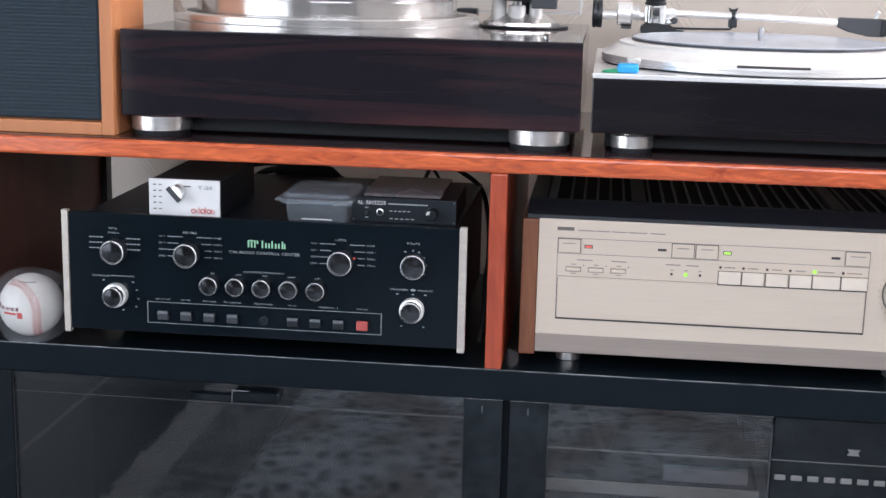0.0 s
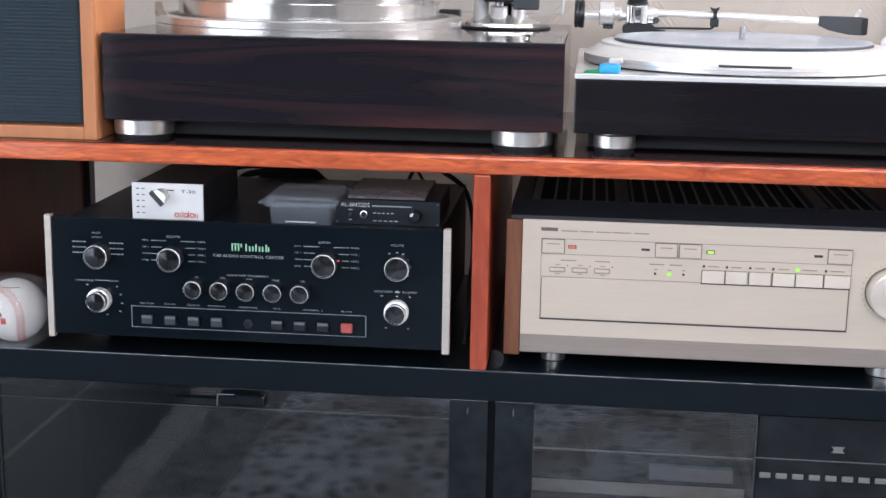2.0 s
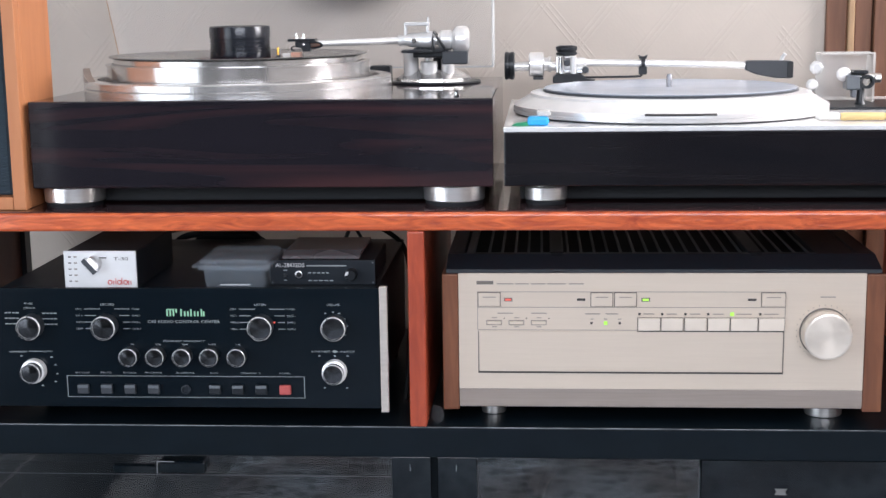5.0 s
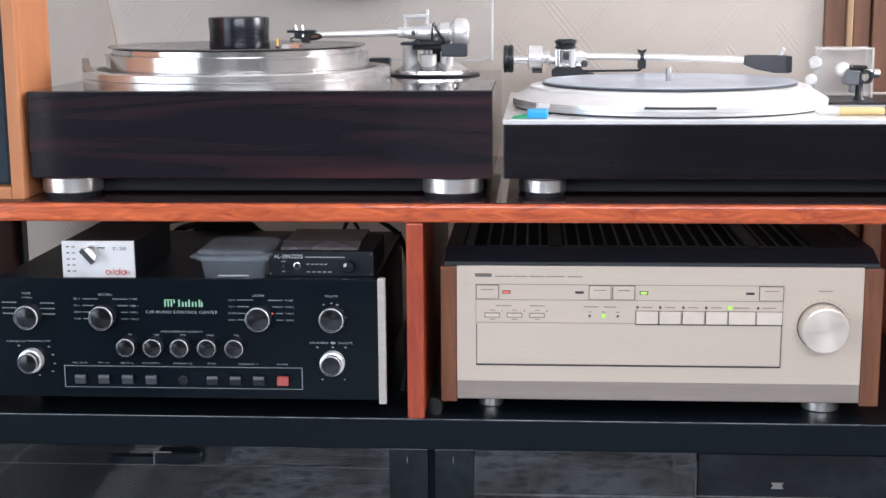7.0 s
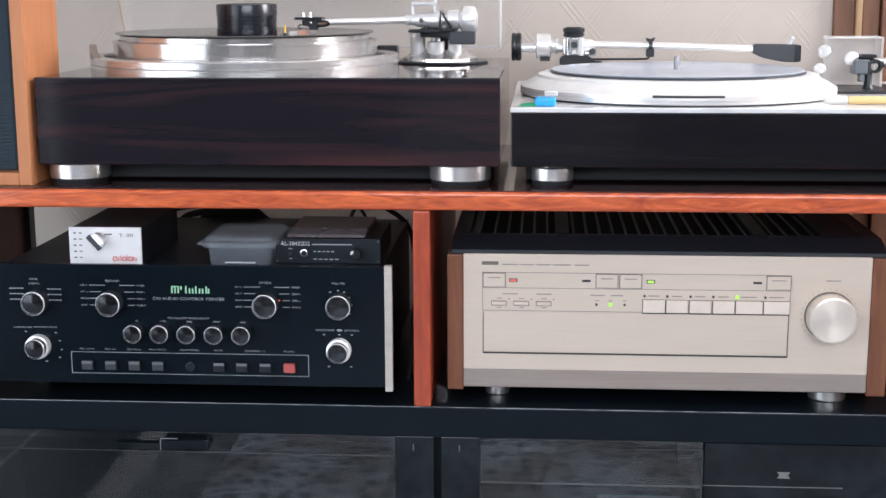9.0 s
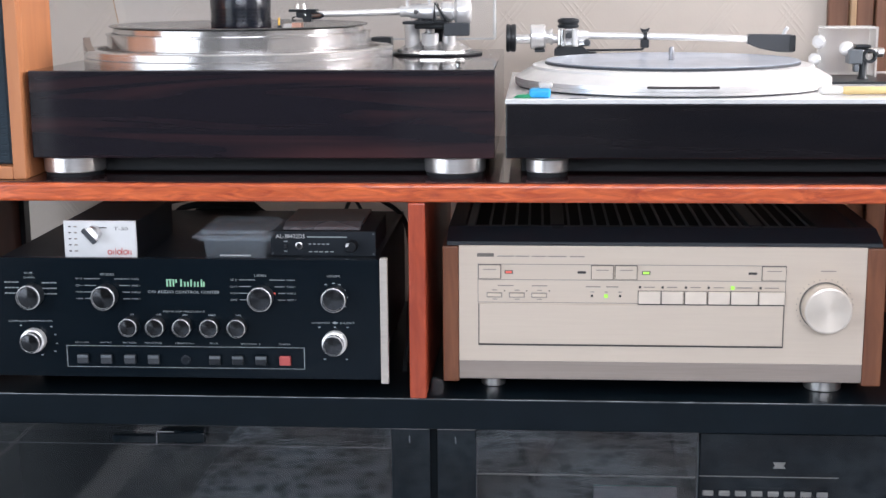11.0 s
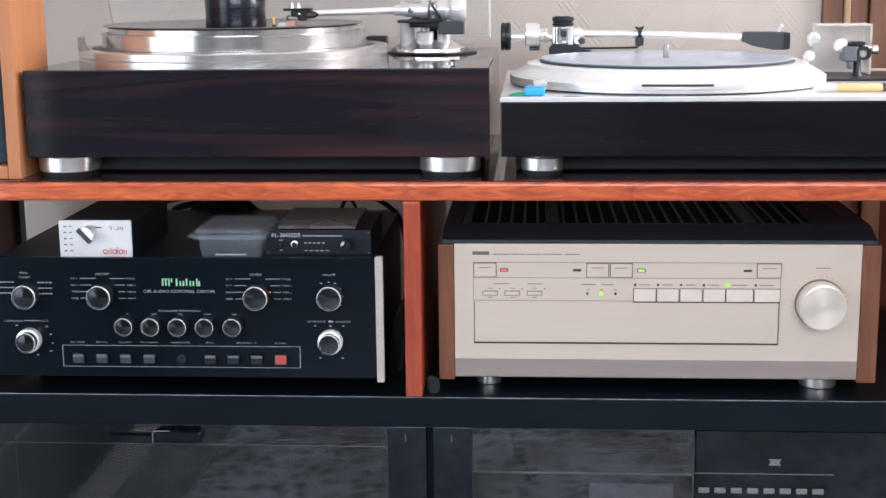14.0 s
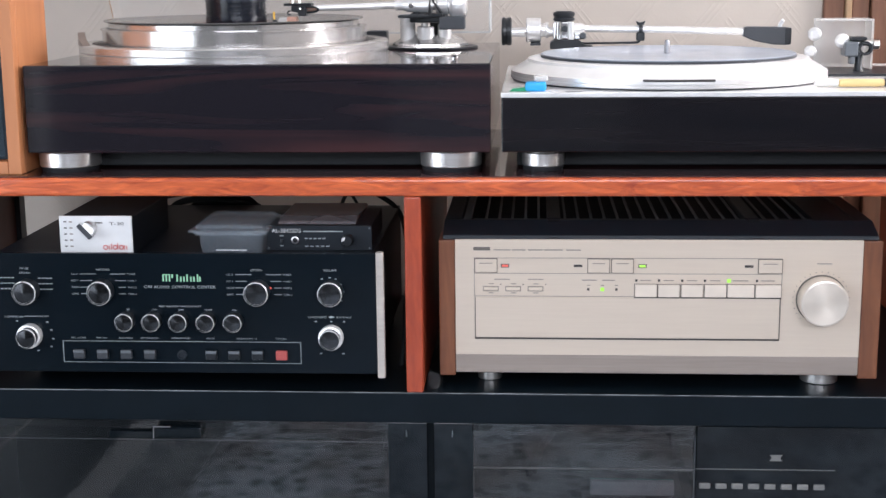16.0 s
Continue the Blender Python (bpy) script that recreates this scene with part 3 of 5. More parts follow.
for i in range(8):
    x0 = 0.3225 + i * 0.0178
    part("key", box(x0, x0 + 0.0122, 0.0106, 0.014, 0.3890, 0.3952, 0.001), DECK_KEY, deck)
part("badge", prism([(0.3985, 0.4215), (0.4125, 0.4215), (0.4100, 0.4247), (0.4125, 0.4285), (0.3985, 0.4285), (0.4010, 0.4247)], 0.0128, 0.014), DECK_KEY, deck, "small pale badge")
tuner = thing("tuner", (0.19, 0.2, 0.03), "black component with a cream front strip", "tuner")
part("body", box(0.04, 0.312, 0.05, 0.33, 0.03, 0.360, 0.001), BLACK_METAL, tuner)
part("front_strip", box(0.04, 0.312, 0.046, 0.05, 0.345, 0.3595, 0.001), CREAM, tuner, "cream metal strip")
card1 = solid("teal_card", box(0.205, 0.30, 0.07, 0.073, 0.385, 0.4005), CARD_TEAL, "teal printed card leaning on the tuner", "card")
card1.location.z = 0.3605
card2 = solid("pale_card", box(0.205, 0.30, 0.06, 0.068, 0.3605, 0.377, 0.0008), CARD_PINK, "pale pink and blue box lying on the tuner", "box")
for pts in (((0.11, 0.10, 0.4645), (0.112, 0.10, 0.44), (0.118, 0.1, 0.415), (0.13, 0.11, 0.385), (0.135, 0.12, 0.361)), ((0.16, 0.11, 0.4645), (0.166, 0.11, 0.44), (0.163, 0.11, 0.42), (0.148, 0.12, 0.395), (0.14, 0.13, 0.361))):
    solid("cable", tube(pts, 0.0042), BLACK_RUBBER, "black cable hanging inside the cabinet", "cable", "cabinet cables")


# ---- the red wooden shelf unit ----
unit = thing("shelf_unit", (0.01, 0.22, 0.5), "red-stained wooden shelf unit standing on the black bench", "shelf unit")
part("shelf_board", box(-0.64, 0.68, 0.0, 0.435, 0.7182, 0.7380, 0.0035, 3), RED_WOOD, unit)
# thin dark sheet that paints the shade on top of the red board
part("top_shade_sheet", box(-0.638, 0.678, 0.0065, 0.434, 0.7380, 0.7392, 0.0004, 1), SHELF_TOP_SHADE, unit, "glossy top sheet darkened for the shade under the turntables")
part("divider", box(0.0, 0.0185, 0.0, 0.44, 0.5, 0.718, 0.002, 3), RED_UPRIGHT, unit)
part("upright", box(-0.615, -0.593, 0.0, 0.45, 0.5, 0.718, 0.002), DARK_UPRIGHT, unit)
part("upright", box(0.612, 0.634, 0.0, 0.45, 0.5, 0.718, 0.002), RED_UPRIGHT, unit)
part("back_edge_strip", box(-0.592, -0.585, 0.43, 0.45, 0.5, 0.718), BLACK_PLASTIC, unit)


# ---- loudspeaker ----
spk = thing("loudspeaker", (-0.52, 0.07, 0.7392), "orange-veneered loudspeaker with dark blue grille cloth", "loudspeaker")
SX0, SX1, SY0, SY1, SZ0, SZ1 = -0.66, -0.4215, 0.018, 0.125, 0.7393, 1.09
part("cabinet", box(SX0, SX1, SY0 + 0.014, SY1, SZ0, SZ1, 0.0012), ORANGE_WOOD, spk)
part("frame_side", box(SX1 - 0.0145, SX1, SY0, SY0 + 0.014, SZ0, SZ1, 0.0012), ORANGE_WOOD, spk)
part("frame_side", box(SX0, SX0 + 0.0145, SY0, SY0 + 0.014, SZ0, SZ1, 0.0012), ORANGE_WOOD, spk)
part("frame_bottom", box(SX0 + 0.0145, SX1 - 0.0145, SY0, SY0 + 0.014, SZ0, SZ0 + 0.0145, 0.0012), ORANGE_WOOD, spk)
part("frame_top", box(SX0 + 0.0145, SX1 - 0.0145, SY0, SY0 + 0.014, SZ1 - 0.0145, SZ1, 0.0012), ORANGE_WOOD, spk)
grille = box(SX0 + 0.016, SX1 - 0.016, SY0 + 0.006, SY0 + 0.013, SZ0 + 0.016, SZ1 - 0.016, 0.003)
gz = SZ0 + 0.019
while gz < SZ1 - 0.019:
    box(SX0 + 0.019, SX1 - 0.019, SY0 + 0.0045, SY0 + 0.007, gz, gz + 0.0022 + 0.0006 * math.sin(gz * 900), bm=grille)
    gz += 0.0042
part("grille", grille, GRILLE, spk, "dark blue grille cloth with horizontal threads")


# ---- preamplifier ----
CAMX, CAMZ = 0.138, 0.958


def based(x, z, d):
    """Where the foot of a piece that stands d proud lies, from its face's centre seen on the panel."""
    return x + (CAMX - x) * d / 1.44, z + (CAMZ - z) * d / 1.44


pre = thing("preamplifier", (-0.25, 0.15, 0.5), "black glass-fronted preamplifier with silver-rimmed knobs", "preamplifier")
part("chassis", box(-0.462, -0.037, 0.002, 0.34, 0.5235, 0.6505, 0.0015), BLACK_METAL, pre)
part("base_tray", box(-0.45, -0.05, 0.03, 0.33, 0.512, 0.5235), BLACK_METAL, pre)
part("faceplate", box(-0.469, -0.0310, -0.005, 0.0015, 0.5225, 0.6566, 0.0008), BLACK_GLASS, pre, "black glass faceplate")
part("end_strip", box(-0.4765, -0.4695, -0.007, 0.002, 0.5185, 0.6582, 0.0006), STRIP_CREAM, pre, "pale metal end strip")
part("end_strip", box(-0.0305, -0.0225, -0.007, 0.002, 0.5185, 0.6582, 0.0006), STRIP_CREAM, pre, "pale metal end strip")
for x in (-0.44, -0.06):
    for y in (0.13, 0.30):
        part("foot", disc(0.016, 0.5, 0.512, (x, y, 0)), BLACK_PLASTIC, pre)
FY = -0.0052


def round_knob(x, z, r, d, parent, ring=RIM_METAL, turn=0):
    x, z = based(x, z, d)
    k = part("knob", lathe([(r * 0.98, 0), (r * 0.98, d * 0.8), (r * 0.94, d), (r * 0.84, d)], (x, FY, z), "-y", 36), BLACK_PLASTIC, parent)
    rim = [(r * (0.915 + 0.095 * math.cos(radians(q))), d * 0.90 + r * 0.095 * math.sin(radians(q))) for q in range(-30, 211, 30)]
    part("rim", lathe(rim, (x, FY, z), "-y", 40), ring, k, "bright silver rim")
    part("face", lathe([(r * 0.83, d * 0.96), (r * 0.2, d * 1.0), (0, d * 1.0)], (x, FY, z), "-y", 36), KNOB_FACE, k, "black spun metal face")
    a = radians(turn)
    part("pointer", tube([(x - math.sin(a) * r * 0.86, FY - d * 1.02, z + math.cos(a) * r * 0.86), (x - math.sin(a) * r * 0.99, FY - d * 0.98, z + math.cos(a) * r * 0.99)], r * 0.06, 6), DARK_INK, k)
    return k


for x, z, r, d, turn in ((-0.421, 0.611, 0.0132, 0.017, 0), (-0.337, 0.611, 0.0132, 0.017, 35), (-0.163, 0.611, 0.0132, 0.017, 40), (-0.082, 0.611, 0.0132, 0.017, 30)):
    round_knob(x, z, r, d, pre, turn=turn)
for i, x in enumerate((-0.311, -0.281, -0.251, -0.2205, -0.190)):
    round_knob(x, 0.578, 0.0100, 0.014, pre, turn=(-5, 5, 0, 0, 30)[i])
for x, z, turn in ((-0.4225, 0.559, 0), (-0.0835, 0.5595, 40)):
    bx, bz = based(x, z, 0.018)
    part("outer_ring", lathe([(0.0135, 0), (0.0138, 0.004), (0.0132, 0.009), (0.0105, 0.010)], (bx, FY, bz), "-y", 40), SATIN_WHITE, pre, "silver outer ring of the double knob")
    round_knob(x, z, 0.0112, 0.019, pre, RIM_METAL, turn)
# printed frame round the push buttons
for x0, x1, z0, z1 in ((-0.380, -0.1145, 0.5576, 0.5581), (-0.380, -0.1145, 0.5336, 0.5341), (-0.380, -0.3793, 0.5342, 0.5575), (-0.1152, -0.1145, 0.5342, 0.5575)):
    part("printed_frame_line", box(x0, x1, FY - 0.0004, FY, z0, z1), WHITE_INK, pre)
for i, x in enumerate((-0.3625, -0.336, -0.3095, -0.283, -0.2145, -0.189, -0.163, -0.1365)):
    bx, bz = based(x, 0.5425, 0.004)
    power = i == 7
    b = part("push_button", box(bx - 0.0063, bx + 0.0063, FY - 0.005, FY, bz - 0.0052, bz + 0.0052, 0.0012), POWER_RED if power else (DARK_GREY if i < 4 else BLACK_PLASTIC), pre, "lit red power button" if power else "")
    # upper strip paints the light on the button's top edge
    part("button_lit_strip", box(bx - 0.0060, bx + 0.0060, FY - 0.0056, FY - 0.0045, bz + 0.0018, bz + 0.0050, 0.0004), POWER_RED if power else MID_GREY, b)
bx, bz = based(-0.247, 0.5425, 0.001)
part("headphone_socket", lathe([(0.0052, 0), (0.0054, 0.0015), (0.0040, 0.0018), (0.0034, 0.0003), (0, 0.0002)], (bx, FY, bz), "-y", 24), BLACK_METAL, pre)
LY = FY - 0.0003
# brand mark as plain green strokes
for i, (x, h) in enumerate(((-0.2645, 8), (-0.2610, 8), (-0.2575, 8), (-0.2545, 4), (-0.2490, 8), (-0.2450, 5.5), (-0.2415, 5.5), (-0.2380, 8), (-0.2340, 5.5), (-0.2305, 5.5), (-0.2265, 8), (-0.2240, 5.5))):
    z0 = 0.6255 if h != 4 else 0.6295
    part("green_mark", box(x, x + 0.0017, LY, LY + 0.0003, z0, z0 + h * 0.001), LOGO_GREEN, pre)
part("green_mark", box(-0.2630, -0.2575, LY, LY + 0.0003, 0.6325, 0.6336), LOGO_GREEN, pre)
words("C40 AUDIO CONTROL CENTER", -0.2855, -0.2060, 0.6195, LY, WHITE_INK, pre, height=0.0032)
for text, x0, x1, z, h in (("EQUALIZER FREQUENCY", -0.2695, -0.2230, 0.5975, 0.0022), ("RECORD", -0.3375, -0.322, 0.6385, 0.0024), ("LISTEN", -0.167, -0.1545, 0.6385, 0.0024), ("VOLUME", -0.088, -0.0735, 0.6385, 0.0024), ("MODE", -0.4225, -0.413, 0.6395, 0.0022), ("STEREO", -0.4235, -0.411, 0.6345, 0.0019),
                           ("LOUDNESS", -0.1055, -0.0855, 0.5865, 0.0021), ("BALANCE", -0.0745, -0.0585, 0.5865, 0.0021), ("COMPANDER", -0.4435, -0.4225, 0.585, 0.0019), ("RATIO", -0.4045, -0.394, 0.5855, 0.0019),
                           ("REC COMP", -0.3700, -0.3535, 0.5615, 0.0018), ("REC EQ", -0.3415, -0.3295, 0.5615, 0.0018), ("REC MON", -0.316, -0.3015, 0.5615, 0.0018), ("PROCESSOR", -0.292, -0.2725, 0.5617, 0.0018), ("HEADPHONES", -0.2575, -0.2365, 0.5617, 0.0018), ("MUTE", -0.219, -0.21, 0.5617, 0.0018), ("SPEAKERS  2", -0.185, -0.163, 0.5617, 0.0018), ("POWER", -0.142, -0.130, 0.5617, 0.0018)):
    words(text, x0, x1, z, LY, WHITE_INK, pre, height=h)
for cx, left, right in ((-0.330, ("CD 2", "CD 1", "PHONO", "LINE"), ("TUNER", "TAPE 1", "TAPE 2", "TAPE 3")), (-0.1585, ("CD 2", "CD 1", "PHONO", "LINE"), ("TUNER", "TAPE 1", "TAPE 2", "TAPE 3"))):
    for i in range(4):
        z = 0.6335 - i * 0.0074
        words(left[i], cx - 0.0355, cx - 0.0285 + 0.0025 * (i == 2), z, LY, WHITE_INK, pre, height=0.0019)
        words(right[i], cx + 0.0265, cx + 0.036, z, LY, WHITE_INK, pre, height=0.0019)
        inner = (0.008, 0.013, 0.0165, 0.0165)[i]
        dash(cx - 0.0255, cx - inner, z, LY, WHITE_INK, pre, 0.0006, "pointer_line")
        dash(cx + inner, cx + 0.0245, z, LY, WHITE_INK, pre, 0.0006, "pointer_line")
for i in range(3):
    for s in range(4):
        dash(-0.4455 + s * 0.0042, -0.4424 + s * 0.0042, 0.6290 - i * 0.0062, LY, WHITE_INK, pre, 0.0011)
        dash(-0.4030 + s * 0.0042, -0.3998 + s * 0.0042, 0.6285 - i * 0.0062, LY, WHITE_INK, pre, 0.0011)
for x, z in ((-0.0975, 0.5815), (-0.0805, 0.5815), (-0.0665, 0.5815), (-0.0925, 0.5455), (-0.0680, 0.5455), (-0.4080, 0.5465), (-0.3960, 0.5790), (-0.3920, 0.5700), (-0.3905, 0.5600), (-0.3930, 0.5510), (-0.4300, 0.5800), (-0.0895, 0.6290), (-0.0745, 0.6290), (-0.0690, 0.6230), (-0.0665, 0.6150), (-0.0690, 0.6050), (-0.0810, 0.6305)):
    dash(x - 0.0012, x + 0.0012, z, LY, WHITE_INK, pre, 0.0011, "scale_mark")
for x, text in ((-0.3045, "30"), (-0.2750, "150"), (-0.2455, "500"), (-0.2155, "1500"), (-0.186, "10K")):
    words(text, x - 0.0010 * len(text), x + 0.0010 * len(text), 0.5938, LY, WHITE_INK, pre, height=0.0019)
part("arrow_mark", prism([(-0.0835, 0.5865), (-0.0805, 0.5880), (-0.0765, 0.5865), (-0.0805, 0.5850)], LY, LY + 0.0003), WHITE_INK, pre)
dash(-0.421, -0.4055, 0.5855, LY, WHITE_INK, pre, 0.0006, "pointer_line")
part("indicator", box(-0.1465, -0.1445, LY - 0.0006, LY, 0.6180, 0.6198), LED_RED, pre, "small red indicator lamp")

# ---- step-up transformer box ----
st = thing("transformer_box", (-0.34, 0.09, 0.651), "small black box with a white enamel faceplate and knob", "transformer")
part("body", box(-0.3805, -0.3005, 0.014, 0.165, 0.6515, 0.6940, 0.0015), BLACK_METAL, st)
part("faceplate", box(-0.3808, -0.3000, 0.010, 0.0135, 0.6508, 0.6950, 0.0006), PLATE_WHITE, st, "white enamel faceplate")
kx, kz = based(-0.3515, 0.679, 0.014)
kn = part("knob", lathe([(0.0086, 0), (0.0082, 0.007), (0.0074, 0.009), (0, 0.009)], (kx, 0.0098, kz), "-y", 28), BRUSHED, st)
grip = box(-0.0046, 0.0012, -0.016, -0.009, -0.0100, 0.0100, 0.001)
grip.transform(Matrix.Translation((kx, 0.0098, kz)) @ Matrix.Rotation(radians(-42), 4, "Y"))
part("grip", grip, DARK_GREY, kn)
# bright metal strip painted in as the shine on the grip's side
shine = box(0.0013, 0.0017, -0.0155, -0.0095, -0.0095, 0.0095, 0.0001)
shine.transform(Matrix.Translation((kx, 0.0098, kz)) @ Matrix.Rotation(radians(-42), 4, "Y"))
part("grip_shine", shine, BRUSHED, kn)
words("T-30", -0.3245, -0.3085, 0.6865, 0.0096, DARK_INK, st, height=0.0038)
dash(-0.3505, -0.3325, 0.6875, 0.0096, DARK_INK, st, 0.0012)
for i in range(5):
    dash(-0.3755, -0.3725, 0.6885 - i * 0.0068, 0.0096, DARK_INK, st, 0.0013)
    dash(-0.3695, -0.3660, 0.6885 - i * 0.0068, 0.0096, PANEL_INK, st, 0.0015)
# brand mark as plain red rings and strokes
for x in (-0.3300, -0.3195, -0.3125):
    part("red_mark", lathe([(0.0027, 0), (0.0027, 0.0004), (0.0017, 0.0004), (0.0017, 0)], (x, 0.0098, 0.6602), "-y", 20), RED_INK, st)
for x, h in ((-0.3260, 0.0045), (-0.3235, 0.0068), (-0.3165, 0.0075), (-0.3090, 0.0050), (-0.3065, 0.0042)):
    part("red_mark", box(x - 0.0004, x + 0.0004, 0.0094, 0.0098, 0.6577, 0.6577 + h), RED_INK, st)

# ---- plastic tub ----
tub = thing("plastic_tub", (-0.19, 0.055, 0.651), "frosted clear plastic tub with a lid", "tub")


def tapered(x0, x1, y0, y1, z0, z1, flare, bevel):
    b = box(x0, x1, y0, y1, z0, z1)
    cx, cy = (x0 + x1) / 2, (y0 + y1) / 2
    for v in b.verts:
        if v.co.z > (z0 + z1) / 2:
            v.co.x = cx + (v.co.x - cx) * flare
            v.co.y = cy + (v.co.y - cy) * flare
    if bevel:
        bmesh.ops.bevel(b, geom=b.edges[:], offset=bevel, segments=3, profile=0.5, affect="EDGES")
    for f in b.faces:
        f.smooth = True
    return b


part("tub_body", tapered(-0.2250, -0.1580, 0.014, 0.098, 0.6512, 0.6770, 1.07, 0.005), TUB, tub)
part("body_rim", tapered(-0.2310, -0.1520, 0.008, 0.104, 0.6735, 0.6768, 1.0, 0.0012), TUB, tub)
part("lid_rim", tapered(-0.2365, -0.1490, 0.004, 0.110, 0.6772, 0.6800, 1.0, 0.0012), TUB, tub)
part("lid_top", tapered(-0.2300, -0.1555, 0.011, 0.103, 0.6802, 0.6850, 0.97, 0.002), TUB, tub)
solid("paper_strip", box(-0.210, -0.176, 0.020, 0.0220, 0.6570, 0.6584), PLATE_WHITE, "pale strip lying inside the plastic tub", "strip").location.z = 0.6545

# ---- headphone amplifier box ----
amp2 = thing("converter_box", (-0.10, 0.10, 0.651), "small black converter box with knob and headphone socket", "converter")
part("body", box(-0.1565, -0.0415, 0.046, 0.165, 0.6512, 0.6775, 0.001), BLACK_METAL, amp2)
part("faceplate", box(-0.1580, -0.0400, 0.0425, 0.0458, 0.6508, 0.6785, 0.0006), BLACK_METAL, amp2)
AY = 0.0421
words("AL-38432DS", -0.1515, -0.1190, 0.6730, AY, PLATE_WHITE, amp2, height=0.0046)
dash(-0.1165, -0.0720, 0.6722, AY, WHITE_INK, amp2, 0.0013)
for i in range(5):
    dash(-0.1150 + i * 0.005, -0.1118 + i * 0.005, 0.6642, AY, WHITE_INK, amp2, 0.0013)
    dash(-0.1150 + i * 0.006, -0.1110 + i * 0.006, 0.6555, AY, WHITE_INK, amp2, 0.0012)
part("socket", lathe([(0.0040, 0), (0.0042, 0.0012), (0.0030, 0.0016), (0.0028, 0.0003), (0, 0.0002)], (-0.1255, AY, 0.6625), "-y", 24), BRUSHED, amp2, "silver headphone socket")
part("socket_hole", disc(0.0029, 0.0, 0.0006, (-0.1255, AY - 0.0001, 0.6625), "-y", 20, 0.0001), BLACK_RUBBER, amp2)
part("toggle_switch", box(-0.1420, -0.1395, AY - 0.004, AY, 0.6600, 0.6635, 0.0006), DARK_GREY, amp2)
dash(-0.1430, -0.1385, 0.6672, AY, WHITE_INK, amp2, 0.0012)
dash(-0.1425, -0.1390, 0.6560, AY, WHITE_INK, amp2, 0.0012)
k2 = part("knob", lathe([(0.0068, 0), (0.0062, 0.010), (0.0056, 0.011), (0, 0.011)], (-0.0665, AY, 0.6632), "-y", 28), BLACK_PLASTIC, amp2)
part("pointer", prism([(-0.0725, 0.6630), (-0.0690, 0.6640), (-0.0680, 0.6680), (-0.0715, 0.6670)], AY - 0.0116, AY - 0.0108), PLATE_WHITE, k2)
part("mark", box(-0.0715, -0.0685, AY - 0.0005, AY, 0.6565, 0.6590), WHITE_INK, amp2)
for x in (-0.1555, -0.0425):
    for z in (0.6535, 0.6760):
        part("screw", disc(0.0011, 0, 0.0006, (x, AY, z), "-y", 12, 0.0002), MID_GREY, amp2)
pad = prism([(0.05, 0.6786), (0.055, 0.6815), (0.075, 0.6842), (0.16, 0.6842), (0.16, 0.6786)], -0.146, -0.058, 0.0012, axis="x")
solid("metal_pad", pad, PAD_GREY, "grey rounded metal pad lying on the converter box", "pad")

# cables behind the upper components
for pts, r in ((((-0.385, 0.37, 0.58), (-0.375, 0.36, 0.645), (-0.335, 0.35, 0.664), (-0.28, 0.345, 0.662), (-0.235, 0.35, 0.652), (-0.22, 0.37, 0.58)), 0.0042),
               (((-0.36, 0.38, 0.58), (-0.35, 0.365, 0.640), (-0.31, 0.355, 0.656), (-0.26, 0.355, 0.654), (-0.225, 0.36, 0.640), (-0.20, 0.38, 0.58)), 0.0045),
               (((-0.33, 0.38, 0.58), (-0.325, 0.37, 0.640), (-0.285, 0.365, 0.649), (-0.25, 0.37, 0.640), (-0.24, 0.38, 0.58)), 0.004),
               (((-0.125, 0.38, 0.60), (-0.118, 0.36, 0.645), (-0.105, 0.34, 0.672), (-0.10, 0.33, 0.69)), 0.0026),
               (((-0.085, 0.38, 0.60), (-0.095, 0.36, 0.645), (-0.105, 0.34, 0.670), (-0.112, 0.33, 0.69)), 0.0022),
               (((-0.10, 0.34, 0.685), (-0.070, 0.335, 0.668), (-0.040, 0.32, 0.650), (-0.026, 0.29, 0.625), (-0.018, 0.24, 0.585), (-0.020, 0.20, 0.5045)), 0.0032),
               (((-0.03, 0.36, 0.69), (-0.018, 0.30, 0.64), (-0.012, 0.24, 0.60), (-0.016, 0.18, 0.56), (-0.012, 0.12, 0.5045)), 0.0036),
               (((-0.02, 0.34, 0.66), (-0.010, 0.22, 0.615), (-0.009, 0.14, 0.57), (-0.014, 0.09, 0.5045)), 0.0030)):
    solid("cable", tube(pts, r), BLACK_RUBBER, "black audio cable looping behind the preamplifier", "cable", "rear cables")

# ---- baseball in its holder ----
BC = Vector((-0.5290, 0.026, 0.5385))
ball = solid("baseball", lathe([(0.0365 * math.sin(math.pi * i / 24), -0.0365 * math.cos(math.pi * i / 24)) for i in range(25)], BC, "z", 40), LEATHER, "white leather baseball with red stitching and printed mark", "baseball")


def on_ball(a, e, r=0.0367):
    return BC + Vector((math.sin(a) * math.cos(e), -math.cos(a) * math.cos(e), math.sin(e))) * r


# the seam comes over the top and curves down the front; points across and up the ball, in radii
SEAM_RUN = [(-0.40, 0.80), (-0.06, 0.79), (0.20, 0.64), (0.42, 0.38), (0.52, 0.07), (0.51, -0.23), (0.45, -0.54), (0.36, -0.84)]
seam_dirs = [Vector((u, -math.sqrt(max(0.0, 1 - u * u - w * w)), w)) for u, w in SEAM_RUN]
